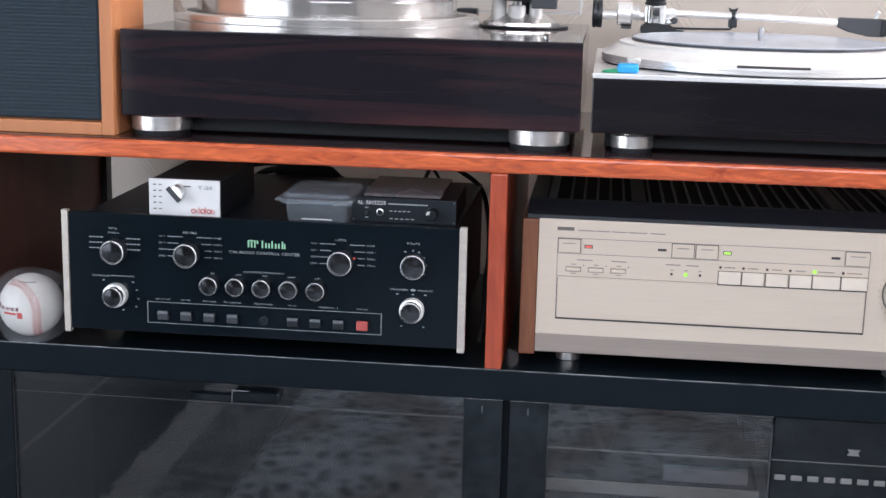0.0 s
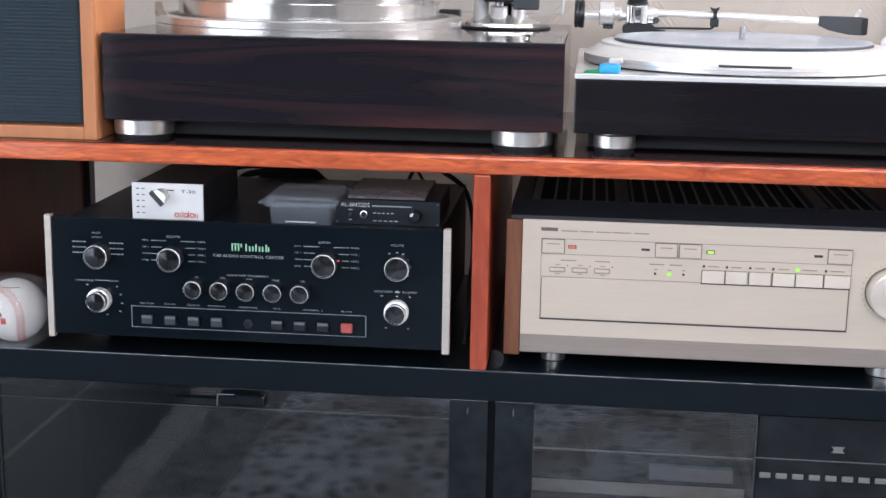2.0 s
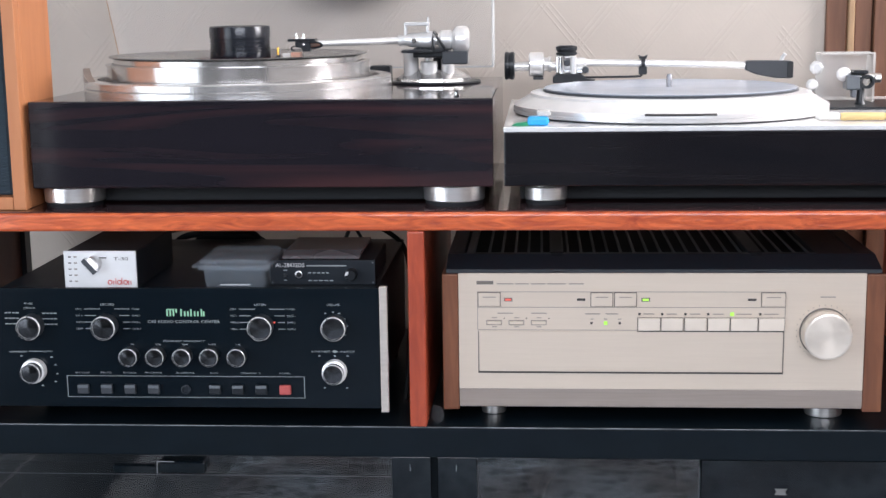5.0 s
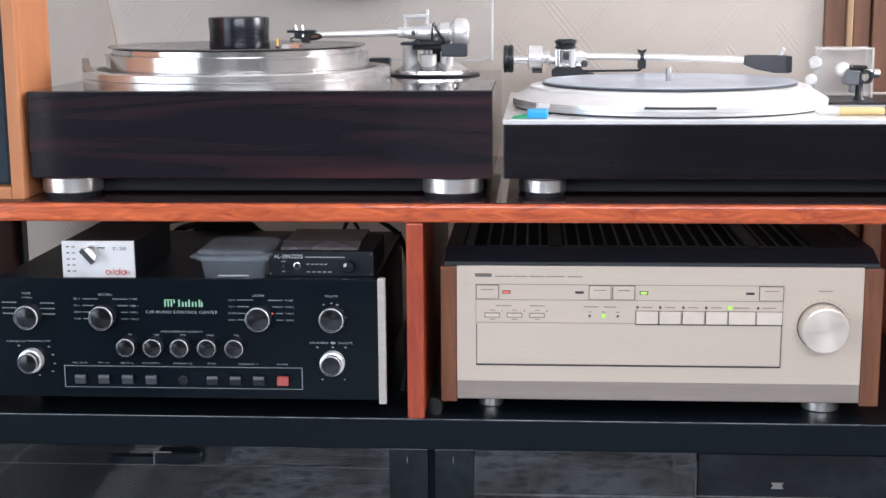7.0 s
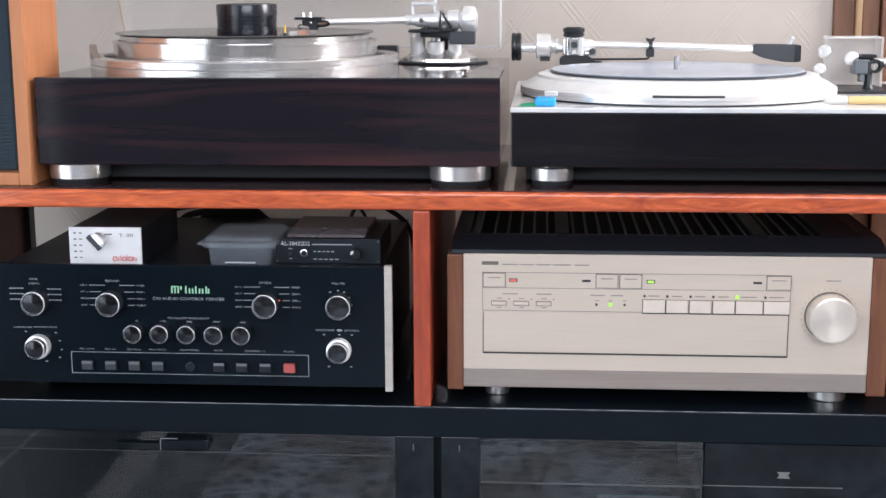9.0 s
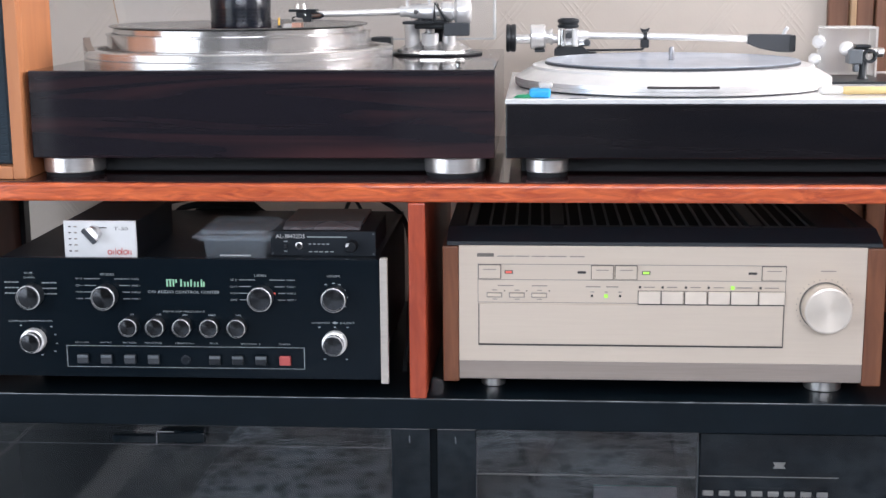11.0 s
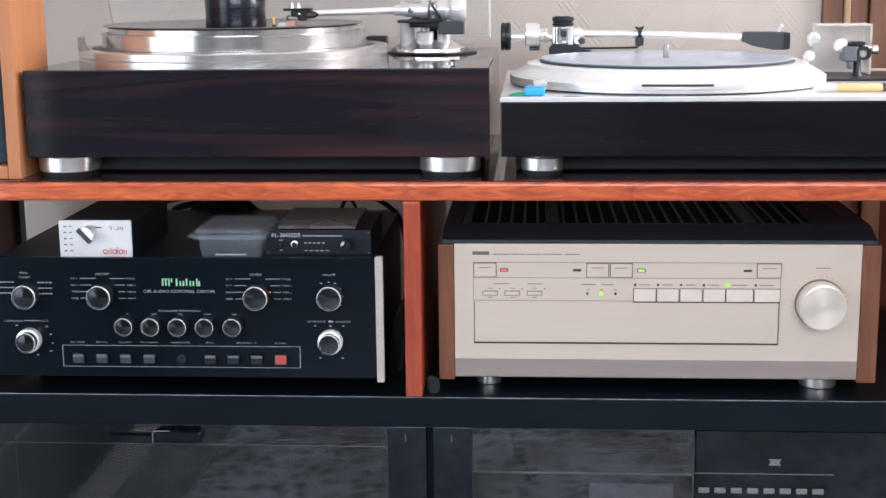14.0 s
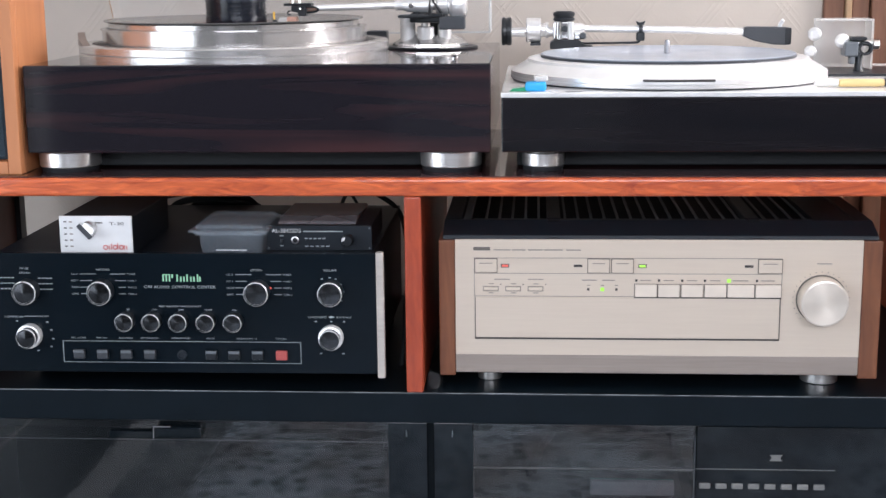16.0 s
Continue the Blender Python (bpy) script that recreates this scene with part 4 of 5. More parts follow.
for q in range(28):
    g = q / 27 * (len(seam_dirs) - 1.001)
    k = int(g)
    c = seam_dirs[k].lerp(seam_dirs[k + 1], g - k).normalized()
    along = (seam_dirs[k + 1] - seam_dirs[k]).normalized()
    across = c.cross(along).normalized()
    for side in (-1, 1):
        run = [(c + across * side * d - along * lead).normalized() * r + BC for d, lead, r in ((0.012, 0.0, 0.0368), (0.07, 0.03, 0.0371), (0.125, 0.075, 0.0367))]
        part("stitch", tube(run, 0.00042, 5, None, 2), RED_THREAD, ball)


def ball_bar(u0, u1, w0, w1, mat):
    """A plain printed bar laid on the ball between two heights, in radii."""
    b = bmesh.new()
    n = 6
    rows = []
    for w in (w0, w1):
        rows.append([b.verts.new(BC + Vector((u, -math.sqrt(max(0.0, 1 - u * u - w * w)), w)) * 0.0368) for u in (u0 + (u1 - u0) * q / n for q in range(n + 1))])
    for q in range(n):
        b.faces.new((rows[0][q], rows[0][q + 1], rows[1][q + 1], rows[1][q]))
    part("printed_mark", b, mat, ball, "plain printed bar")


for u0, u1, w0, w1 in ((-0.80, -0.66, 0.06, 0.20), (-0.62, -0.48, 0.03, 0.13), (-0.44, -0.31, 0.02, 0.12), (-0.27, -0.15, 0.02, 0.12), (-0.11, 0.0, 0.02, 0.13)):
    ball_bar(u0, u1, w0, w1, BALL_INK)
ball_bar(-0.53, -0.08, -0.11, -0.04, RED_INK)
ball_bar(-0.06, 0.11, -0.22, -0.02, RED_INK)
for q in range(9):
    # small dark print along the top
    a = -0.25 + q * 0.11
    part("printed_mark", tube([on_ball(a, 0.98, 0.0368), on_ball(a + 0.07, 1.0, 0.0368)], 0.0006, 5), DARK_INK, ball)
holder = thing("ball_holder", (-0.5275, 0.026, 0.5), "crinkled clear plastic holder round the baseball", "ball holder")
shell = lathe([(0.031, 0.5005), (0.0335, 0.506), (0.0385, 0.522), (0.0405, 0.541), (0.0385, 0.560), (0.030, 0.574), (0.016, 0.580)], (BC.x, BC.y, 0), "z", 34)
for v in shell.verts:
    v.co += Vector((noise.noise(v.co * 70), noise.noise(v.co * 70 + Vector((5, 0, 0))), 0)) * 0.0034
for f in shell.faces:
    f.smooth = False
part("shell", shell, FILM, holder)
part("base", disc(0.030, 0.5, 0.5035, (BC.x, BC.y, 0)), FILM, holder)

# crumpled wrapper beside the divider
wr = lathe([(0.010 * math.sin(math.pi * i / 10), -0.010 * math.cos(math.pi * i / 10)) for i in range(11)], (0.029, 0.02, 0.508), "z", 12)
for v in wr.verts:
    v.co += Vector((noise.noise(v.co * 160), noise.noise(v.co * 160 + Vector((3, 0, 0))), noise.noise(v.co * 160 + Vector((0, 7, 0))))) * 0.007
    v.co.x = 0.029 + (v.co.x - 0.029) * 0.7
    v.co.z = max(v.co.z, 0.5003)
for f in wr.faces:
    f.smooth = False
solid("plastic_wrapper", wr, WRAP_FILM, "crumpled clear plastic wrapper on the black bench", "wrapper")


# ---- integrated amplifier ----
ia = thing("stereo_amplifier", (0.27, 0.22, 0.5), "champagne-fronted stereo amplifier with walnut cheeks", "amplifier")
YF = 0.02
part("front_panel", box(0.0535, 0.4905, YF, 0.03, 0.5385, 0.6680, 0.0008), CHAMPAGNE, ia, "brushed champagne front panel")
part("lower_strip", box(0.0535, 0.4905, YF + 0.001, 0.03, 0.5180, 0.5383, 0.0006), TAUPE, ia, "darker taupe strip")
part("cheek", box(0.0355, 0.0533, YF + 0.001, 0.42, 0.5140, 0.6670, 0.0015), WALNUT, ia, "walnut side cheek")
part("cheek", box(0.4907, 0.5115, YF + 0.001, 0.42, 0.5140, 0.6670, 0.0015), WALNUT, ia, "walnut side cheek")
part("body", box(0.054, 0.490, 0.0302, 0.42, 0.5150, 0.6655), BLACK_METAL, ia)
cover = part("top_cover", prism([(0.022, 0.6675), (0.024, 0.672), (0.058, 0.6825), (0.066, 0.6825), (0.066, 0.6695), (0.42, 0.6695), (0.42, 0.6675)], 0.040, 0.507, 0.0008, axis="x"), BLACK_METAL, ia, "black ventilated top cover")
part("cover_side", box(0.040, 0.058, 0.066, 0.42, 0.6696, 0.6825, 0.001), BLACK_METAL, cover)
part("cover_side", box(0.489, 0.507, 0.066, 0.42, 0.6696, 0.6825, 0.001), BLACK_METAL, cover)
part("cover_rear", box(0.058, 0.489, 0.39, 0.42, 0.6696, 0.6825, 0.001), BLACK_METAL, cover)
for x in (0.161, 0.379):
    part("cover_rib", box(x - 0.0075, x + 0.0075, 0.067, 0.39, 0.676, 0.6832, 0.001), BLACK_METAL, cover)
    part("rib_nose", prism([(0.0212, 0.6690), (0.0580, 0.6828), (0.0665, 0.6834), (0.0665, 0.6800), (0.030, 0.668)], x - 0.0065, x + 0.0065, 0.0006, axis="x"), BLACK_RUBBER, cover)
part("frame_rim", box(0.0605, 0.0690, 0.0668, 0.3895, 0.6765, 0.6822, 0.0006, 1), VENT_BLACK, cover, "grey rim of the grille")
part("frame_rim", box(0.0705, 0.4460, 0.0668, 0.0725, 0.6765, 0.6818, 0.0006, 1), VENT_BLACK, cover)
part("frame_rim", box(0.4465, 0.4880, 0.0668, 0.3895, 0.6745, 0.6810, 0.0006, 1), BLACK_METAL, cover)
# added sheet: darkens the openings as deep shade would
part("vent_shade_sheet", box(0.0585, 0.4885, 0.0663, 0.3897, 0.6697, 0.6712), VENT_SHADE, cover, "dark sheet for the shade inside the grille")
x = 0.0855
while x < 0.440:
    if min(abs(x - 0.161), abs(x - 0.379)) > 0.0085:
        part("vent_slat", box(x - 0.0014, x + 0.0014, 0.0728, 0.3890, 0.6790, 0.6812, 0.0004, 1), VENT_BLACK, cover)
    x += 0.0147
for x, r in ((0.0900, 0.0139), (0.4580, 0.0205)):
    for y in (0.064, 0.37):
        part("foot", lathe([(0, 0.5), (r - 0.001, 0.5), (r, 0.501), (r, 0.513), (r * 0.9, 0.515), (0, 0.515)], (x, y, 0), "z", 36), FOOT_METAL, ia, "satin round foot")


def px(p):
    return 0.074 + (p - 841) * 0.0006085


def pz(p):
    return 0.648 - (p - 503) * 0.000634


def line_frame(x0, x1, z0, z1, mat, w=0.0008, top=True, y=YF - 0.0004):
    spans = [(x0, x1, z0, z0 + w), (x0, x0 + w, z0 + w, z1), (x1 - w, x1, z0 + w, z1)]
    if top:
        spans.append((x0 + w, x1 - w, z1 - w, z1))
    for a, b, c, d in spans:
        part("groove", box(a, b, y, YF, c, d), mat, ia)


# control area and the flap
line_frame(px(841), px(1386), pz(571), pz(503), PANEL_INK, 0.0006)
part("flap", box(px(844), px(1383), YF - 0.0012, YF, pz(643.6), pz(573), 0.0004), CHAMPAGNE, ia, "closed champagne flap")
part("flap_gap", box(px(842), px(1384.5), YF - 0.0009, YF, pz(647), pz(644.4)), DARK_INK, ia)
part("flap_gap", box(px(842), px(843.6), YF - 0.0009, YF, pz(644.4), pz(573)), PANEL_LINE, ia)
part("flap_gap", box(px(1383.4), px(1385), YF - 0.0009, YF, pz(644.4), pz(573)), PANEL_LINE, ia)
part("recess_line", box(px(842), px(1385), YF - 0.0003, YF, pz(531), pz(530)), PANEL_INK, ia)
for a, b in ((842, 883), (1043, 1083), (1085, 1125), (1343, 1386)):
    part("key_surround", box(px(a), px(b), YF - 0.0008, YF, pz(529), pz(504)), PANEL_LINE, ia)
    part("key", box(px(a + 1.2), px(b - 1.2), YF - 0.0026, YF - 0.0008, pz(528.0), pz(505.2), 0.0005), CHAMPAGNE, ia)
    dash(px(a + 9), px(b - 9), pz(512), YF - 0.003, PANEL_INK, ia, 0.0009)
for a, b in ((1127, 1166), (1168, 1206), (1209, 1247), (1250, 1288), (1290, 1337), (1339, 1384)):
    part("key_surround", box(px(a - 0.6), px(b + 1.0), YF - 0.0008, YF, pz(571), pz(548)), PANEL_LINE, ia)
    part("key_shadow_gap", box(px(a - 0.6), px(b + 1.0), YF - 0.0010, YF, pz(573.4), pz(571)), DARK_INK, ia)
    part("selector_key", box(px(a + 0.6), px(b), YF - 0.0040, YF - 0.0008, pz(570), pz(548.6), 0.0005), SWITCH_CREAM, ia, "pale selector key")
    dash(px(a + 10), px(b - 10), pz(542), YF - 0.0004, PANEL_INK, ia, 0.0011)
for a, m in ((1130, DARK_INK), (1170, DARK_INK), (1211, DARK_INK), (1251, DARK_INK), (1293, LED_GREEN), (1342, DARK_INK), (1045, DARK_INK), (1070, LED_GREEN), (1095, DARK_INK)):
    zc = pz(542) if a > 1100 else pz(558)
    big = 3.2 if m is LED_GREEN else 2.0
    part("indicator", box(px(a - big), px(a + big), YF - 0.0012, YF, zc - big * 0.0006, zc + big * 0.0006, 0.0002), m, ia, "lit green lamp" if m is LED_GREEN else "")
for a, m in ((889, LED_RED), (1133, LED_GREEN)):
    part("indicator_bezel", box(px(a), px(a + 15), YF - 0.0006, YF, pz(520.2), pz(513.8)), PANEL_LINE, ia)
    part("indicator", box(px(a + 2), px(a + 13), YF - 0.0014, YF - 0.0006, pz(519.0), pz(515.0), 0.0002), m, ia, "lit red lamp" if m is LED_RED else "lit green lamp")
for a in (1019, 1320):
    dash(px(a), px(a + 15), pz(517), YF - 0.0004, DARK_INK, ia, 0.0026)
for a in (857, 897, 937):
    sw = part("slide_switch", box(px(a), px(a + 28), YF - 0.0006, YF, pz(562), pz(553), 0.0002), PANEL_INK, ia)
    part("slider", box(px(a + 1.5), px(a + 26.5), YF - 0.0035, YF - 0.0006, pz(560), pz(554.5), 0.0006), CHAMPAGNE, sw)
    for zz in (549, 565):
        dash(px(a + 10), px(a + 19), pz(zz), YF - 0.0004, PANEL_INK, ia, 0.0009)
    dash(px(a + 31), px(a + 33), pz(550), YF - 0.0004, DARK_INK, ia, 0.0012)
for a, b, z in ((877, 905, 541), (938, 965, 541), (1034, 1060, 542), (1070, 1092, 542)):
    dash(px(a), px(b), pz(z), YF - 0.0004, PANEL_INK, ia, 0.0011)
for a in (1046, 1070, 1095):
    dash(px(a - 3), px(a + 3), pz(551), YF - 0.0004, PANEL_INK, ia, 0.0009)
part("brand_mark", box(px(840), px(870), YF - 0.0004, YF, pz(490.5), pz(484.5)), PANEL_LINE, ia, "plain dark brand bar")
for a, b in ((876, 906), (909, 933), (937, 963), (966, 999), (1005, 1031)):
    dash(px(a), px(b), pz(489.5), YF - 0.0004, PANEL_INK, ia, 0.0012)
dash(px(1446), px(1472), pz(512), YF - 0.0004, PANEL_INK, ia, 0.0011)
KX, KZ = based(0.4520, 0.5985, 0.020)
KR = 0.0256
vk = part("volume_knob", lathe([(KR * 0.97, 0), (KR, 0.002), (KR, 0.019), (KR * 0.965, 0.0215), (KR * 0.9, 0.022)], (KX, YF, KZ), "-y", 64), CHAMPAGNE_LIGHT, ia, "large champagne volume knob")
part("knob_face", lathe([(KR * 0.9, 0.022), (KR * 0.4, 0.0217), (0, 0.0216)], (KX, YF, KZ), "-y", 64), KNOB_SPUN, vk, "spun metal face")
part("knob_shadow_ring", lathe([(KR * 1.05, 0), (KR * 1.05, 0.0008), (KR * 0.98, 0.0008)], (KX, YF, KZ), "-y", 48), PANEL_LINE, ia)
for i in range(23):
    a = radians(-135 + i * 270 / 22)
    c = Vector((KX + math.sin(a) * KR * 1.17, YF, KZ + math.cos(a) * KR * 1.17))
    part("scale_mark", box(c.x - 0.0004, c.x + 0.0004, YF - 0.0004, YF, c.z - 0.0006, c.z + 0.0006), TAUPE, ia)


# ---- turntable with the rosewood plinth ----
ta = thing("rosewood_turntable", (-0.16, 0.22, 0.7392), "rosewood turntable with a massive silver platter and record", "turntable")
part("plinth", box(-0.4160, 0.0925, 0.026, 0.425, 0.7622, 0.8575, 0.0015), ROSEWOOD, ta, "glossy rosewood plinth")
# black filler added for the dark shade under the plinth
part("plinth_gap_shade", box(-0.395, 0.075, 0.075, 0.36, 0.7412, 0.7620, 0.002), BLACK_RUBBER, ta)
for x in (-0.3815, 0.0475):
    for y in (0.068, 0.375):
        f = part("foot", lathe([(0, 0.7440), (0.0325, 0.7440), (0.0337, 0.7452), (0.0340, 0.7605), (0.0330, 0.7618), (0, 0.7618)], (x, y - 0.004, 0), "z", 48), FOOT_METAL, ta, "satin silver foot")
        part("rubber_foot", lathe([(0, 0.7393), (0.0315, 0.7393), (0.0325, 0.7439), (0, 0.7439)], (x, y - 0.004, 0), "z", 40), BLACK_RUBBER, f)
PC = (-0.2235, 0.228, 0)
part("platter_trough", lathe([(0.1846, 0.8563), (0.1854, 0.8575), (0.1854, 0.8628), (0.1842, 0.8636), (0.1854, 0.8644), (0.1854, 0.8714), (0.1840, 0.8728), (0.170, 0.8728), (0.169, 0.860)], PC, "z", 96), RING_METAL, ta, "satin silver outer ring")
# raised lip on the left of the ring, sloping down to the front
lip = bmesh.new()
rows = []
for i in range(25):
    a = radians(196.5 + i * 0.65)
    h = 0.8728 + 0.0135 * (1 - i / 24.0)
    rows.append([lip.verts.new((PC[0] + r * math.cos(a), PC[1] + r * math.sin(a), z)) for r, z in ((0.1856, 0.8715), (0.1856, h), (0.1770, h), (0.1770, 0.8715))])
for a, b in zip(rows, rows[1:]):
    for k in range(4):
        lip.faces.new((a[k], a[(k + 1) % 4], b[(k + 1) % 4], b[k]))
lip.faces.new(rows[0])
lip.faces.new(rows[-1][::-1])
bmesh.ops.recalc_face_normals(lip, faces=lip.faces[:])
part("ring_lip", lip, LIP_METAL, ta, "raised lip of the outer ring")
# heights below are from the top of the platter
PT = Matrix.Identity(4)
PD = (PC[0], PC[1], 0.8978)
pl = part("platter", lathe([(0.148, -0.036), (0.1578, -0.036), (0.1578, -0.0096), (0.1594, -0.0092), (0.1594, -0.0078), (0.1520, -0.0071)], PD, PT, 128), PLATTER_METAL, ta, "polished silver platter")
part("platter_rim", lathe([(0.150, -0.0072), (0.1502, -0.0012), (0.1490, -0.0004), (0.05, -0.0054), (0, -0.0054)], PD, PT, 128), PLATTER_METAL, pl, "brushed upper disc")
rec = thing("vinyl_record", (PC[0], PC[1], 0.8978), "black vinyl record with a reddish label on the platter", "record")
part("disc", lathe([(0, -0.0052), (0.05, -0.0052), (0.1545, 0.0002), (0.1556, 0.0010), (0.1545, 0.0019), (0.05, -0.0032), (0, -0.0032)], PD, PT, 128), VINYL, rec)
part("label", lathe([(0.050, -0.0032), (0.050, -0.0027), (0, -0.0027)], PD, PT, 48), RECORD_LABEL, rec, "reddish paper label")
cl = [(0, -0.0026), (0.0360, -0.0026), (0.0366, -0.0010)]
for i in range(4):
    z = 0.0050 + i * 0.0044
    cl += [(0.0366, z), (0.0352, z + 0.0006), (0.0352, z + 0.0018), (0.0366, z + 0.0024)]
cl += [(0.0366, 0.0330), (0.0361, 0.0345), (0.033, 0.0352), (0.031, 0.0340), (0, 0.0340)]
solid("record_clamp", lathe(cl, (PD[0] + 0.0018, PD[1], PD[2]), PT, 56), CLAMP_BLACK, "black ridged record clamp on the spindle", "record clamp")
solid("black_block", box(-0.080, -0.053, 0.36, 0.39, 0.8563, 0.8765, 0.002), BLACK_PLASTIC, "black block behind the platter on the plinth", "block")

# its tonearm
arm = thing("tonearm", (0.02, 0.25, 0.8556), "silver tonearm with a round base and heavy counterweight", "tonearm")
part("base_block", lathe([(0, 0.8556), (0.050, 0.8556), (0.051, 0.8568), (0, 0.8570)], (0.011, 0.31, 0), "z", 48), BLACK_PLASTIC, arm)
part("base_plate", lathe([(0, 0.8570), (0.056, 0.8570), (0.057, 0.8585), (0.056, 0.8602), (0, 0.8606)], (0.011, 0.31, 0), "z", 48), BLACK_PLASTIC, arm)
part("base_dome", lathe([(0.048, 0.8604), (0.0475, 0.8640), (0.045, 0.8652), (0.030, 0.8745), (0, 0.8750)], (0.008, 0.31, 0), "z", 10), RING_METAL, arm, "faceted silver dome")
part("pillar", lathe([(0.0095, 0.866), (0.0095, 0.8955), (0.0083, 0.8970), (0, 0.8970)], (-0.019, 0.292, 0), "z", 28), ARM_METAL, arm)
part("pillar", lathe([(0.0108, 0.868), (0.0108, 0.8840), (0.0098, 0.8855), (0.0060, 0.8860), (0.0052, 0.8955), (0.0036, 0.8965), (0, 0.8965)], (0.004, 0.284, 0), "z", 28), ARM_METAL, arm)
part("pillar", lathe([(0.0088, 0.867), (0.0088, 0.8870), (0.0072, 0.8885), (0, 0.8885)], (0.027, 0.290, 0), "z", 28), ARM_METAL, arm)
part("column", lathe([(0.010, 0.874), (0.010, 0.8935), (0, 0.8935)], (0.012, 0.302, 0), "z", 24), BLACK_PLASTIC, arm)
part("cueing_disc", lathe([(0, 0.8976), (0.016, 0.8976), (0.0165, 0.8995), (0.015, 0.9015), (0, 0.9015)], (-0.010, 0.246, 0), "z", 32), BLACK_PLASTIC, arm)
part("bearing_yoke", box(-0.0125, 0.030, 0.246, 0.318, 0.8915, 0.9030, 0.002), BLACK_PLASTIC, arm)
part("rest_block", box(0.024, 0.055, 0.236, 0.258, 0.8835, 0.8990, 0.0015), DARK_GREY, arm)
part("bearing_body", lathe([(0, -0.030), (0.0060, -0.030), (0.0064, -0.027), (0.0064, -0.024), (0.0084, -0.020), (0.0098, 0.004), (0.0108, 0.006), (0.0104, 0.011), (0, 0.012)], (0.004, 0.25, 0.9128), "x", 32), ARM_METAL, arm, "polished bearing housing")
part("collar", lathe([(0, -0.034), (0.0065, -0.034), (0.0072, -0.030), (0, -0.030)], (0.004, 0.25, 0.9128), "x", 28), ARM_METAL, arm)
part("bridge", box(-0.0225, -0.0190, 0.2475, 0.2525, 0.9165, 0.9300, 0.0005), ARM_METAL, arm)
part("bridge_top", box(-0.0225, 0.0085, 0.2470, 0.2530, 0.9300, 0.9345, 0.0008), ARM_METAL, arm)
part("bridge_leg", box(0.0045, 0.0080, 0.2475, 0.2525, 0.9175, 0.9300, 0.0005), ARM_METAL, arm)
part("bridge_pin", disc(0.0018, 0.932, 0.940, (0.0065, 0.25, 0)), ARM_METAL, arm)
for dy in (0.236, 0.261):
    part("side_plate", tube([(0.0125, dy, 0.9005), (0.0135, dy, 0.9230), (0.0270, dy, 0.9030), (0.0250, dy, 0.9005)], 0.0021, 8, None, 1), BLACK_PLASTIC, arm)
part("cross_bar", box(0.011, 0.028, 0.236, 0.262, 0.8985, 0.9025, 0.001), BLACK_PLASTIC, arm)
part("rear_shaft", disc(0.0060, 0.0, 0.025, (0.014, 0.25, 0.9125), "x", 20), ARM_METAL, arm)
part("counterweight", lathe([(0, 0), (0.0095, 0), (0.0120, 0.003), (0.0125, 0.014), (0.0100, 0.016), (0.0140, 0.018), (0.0168, 0.021), (0.0172, 0.026), (0.0168, 0.033), (0.0145, 0.0365), (0.0100, 0.0380), (0, 0.0385)], (0.0195, 0.25, 0.9125), "x", 40), ARM_METAL, arm, "silver counterweight")
part("arm_tube", tube([(-0.028, 0.25, 0.9128), (-0.070, 0.238, 0.9118), (-0.126, 0.221, 0.9110)], 0.0046, 14, None, 4, taper=0.0038), ARM_METAL, arm, "polished arm tube")
part("bearing_post", disc(0.0045, 0.897, 0.908, (-0.004, 0.25, 0), n=16), BLACK_PLASTIC, arm)
part("lift_arm", box(-0.0255, 0.012, 0.230, 0.2335, 0.8980, 0.9010, 0.0008), BLACK_PLASTIC, arm)
part("side_bolt", disc(0.0030, 0, 0.004, (-0.010, 0.2415, 0.9125), "-y", 16), CHROME, arm)
hs = part("headshell", box(-0.1597, -0.1260, 0.206, 0.226, 0.9140, 0.9172, 0.0010), BLACK_PLASTIC, arm, "black headshell")
part("cartridge", prism([(-0.1508, 0.9139), (-0.1325, 0.9139), (-0.1325, 0.9020), (-0.1420, 0.9020), (-0.1432, 0.9062), (-0.1508, 0.9075)], 0.207, 0.224, 0.0008), BLACK_PLASTIC, hs)
part("lead_wires", tube([(-0.1325, 0.207, 0.9130), (-0.1235, 0.207, 0.9125), (-0.1185, 0.210, 0.9098), (-0.1230, 0.212, 0.9068), (-0.1325, 0.212, 0.9060)], 0.0014, 6), BLACK_RUBBER, hs)
part("lead_wires", tube([(-0.1325, 0.212, 0.9110), (-0.1250, 0.211, 0.9108), (-0.1205, 0.213, 0.9090), (-0.1325, 0.214, 0.9080)], 0.0011, 6), COPPER, hs)
part("front_clip", tube([(-0.1512, 0.206, 0.9085), (-0.1545, 0.206, 0.9070), (-0.1545, 0.206, 0.9045), (-0.1510, 0.206, 0.9035)], 0.0010, 6), BLACK_RUBBER, hs)
part("finger_screw", disc(0.0016, 0, 0.002, (-0.1405, 0.2065, 0.9105), "-y", 12), CHROME, hs)
for x in (-0.1502, -0.1420):
    part("mounting_screw", lathe([(0, 0.9172), (0.0030, 0.9172), (0.0022, 0.9200), (0.0012, 0.9235), (0, 0.9240)], (x, 0.213, 0), "z", 12), CHROME, hs)
cart2 = thing("stylus_cleaner", (-0.17, 0.19, 0.904), "small clear and copper stylus block beside the clamp", "stylus block")
part("copper_block", box(-0.1510, -0.1400, 0.178, 0.196, 0.9012, 0.9070, 0.0008), COPPER, cart2)
part("clear_block", box(-0.1610, -0.1515, 0.178, 0.192, 0.9012, 0.9060, 0.0008), MILKY, cart2)
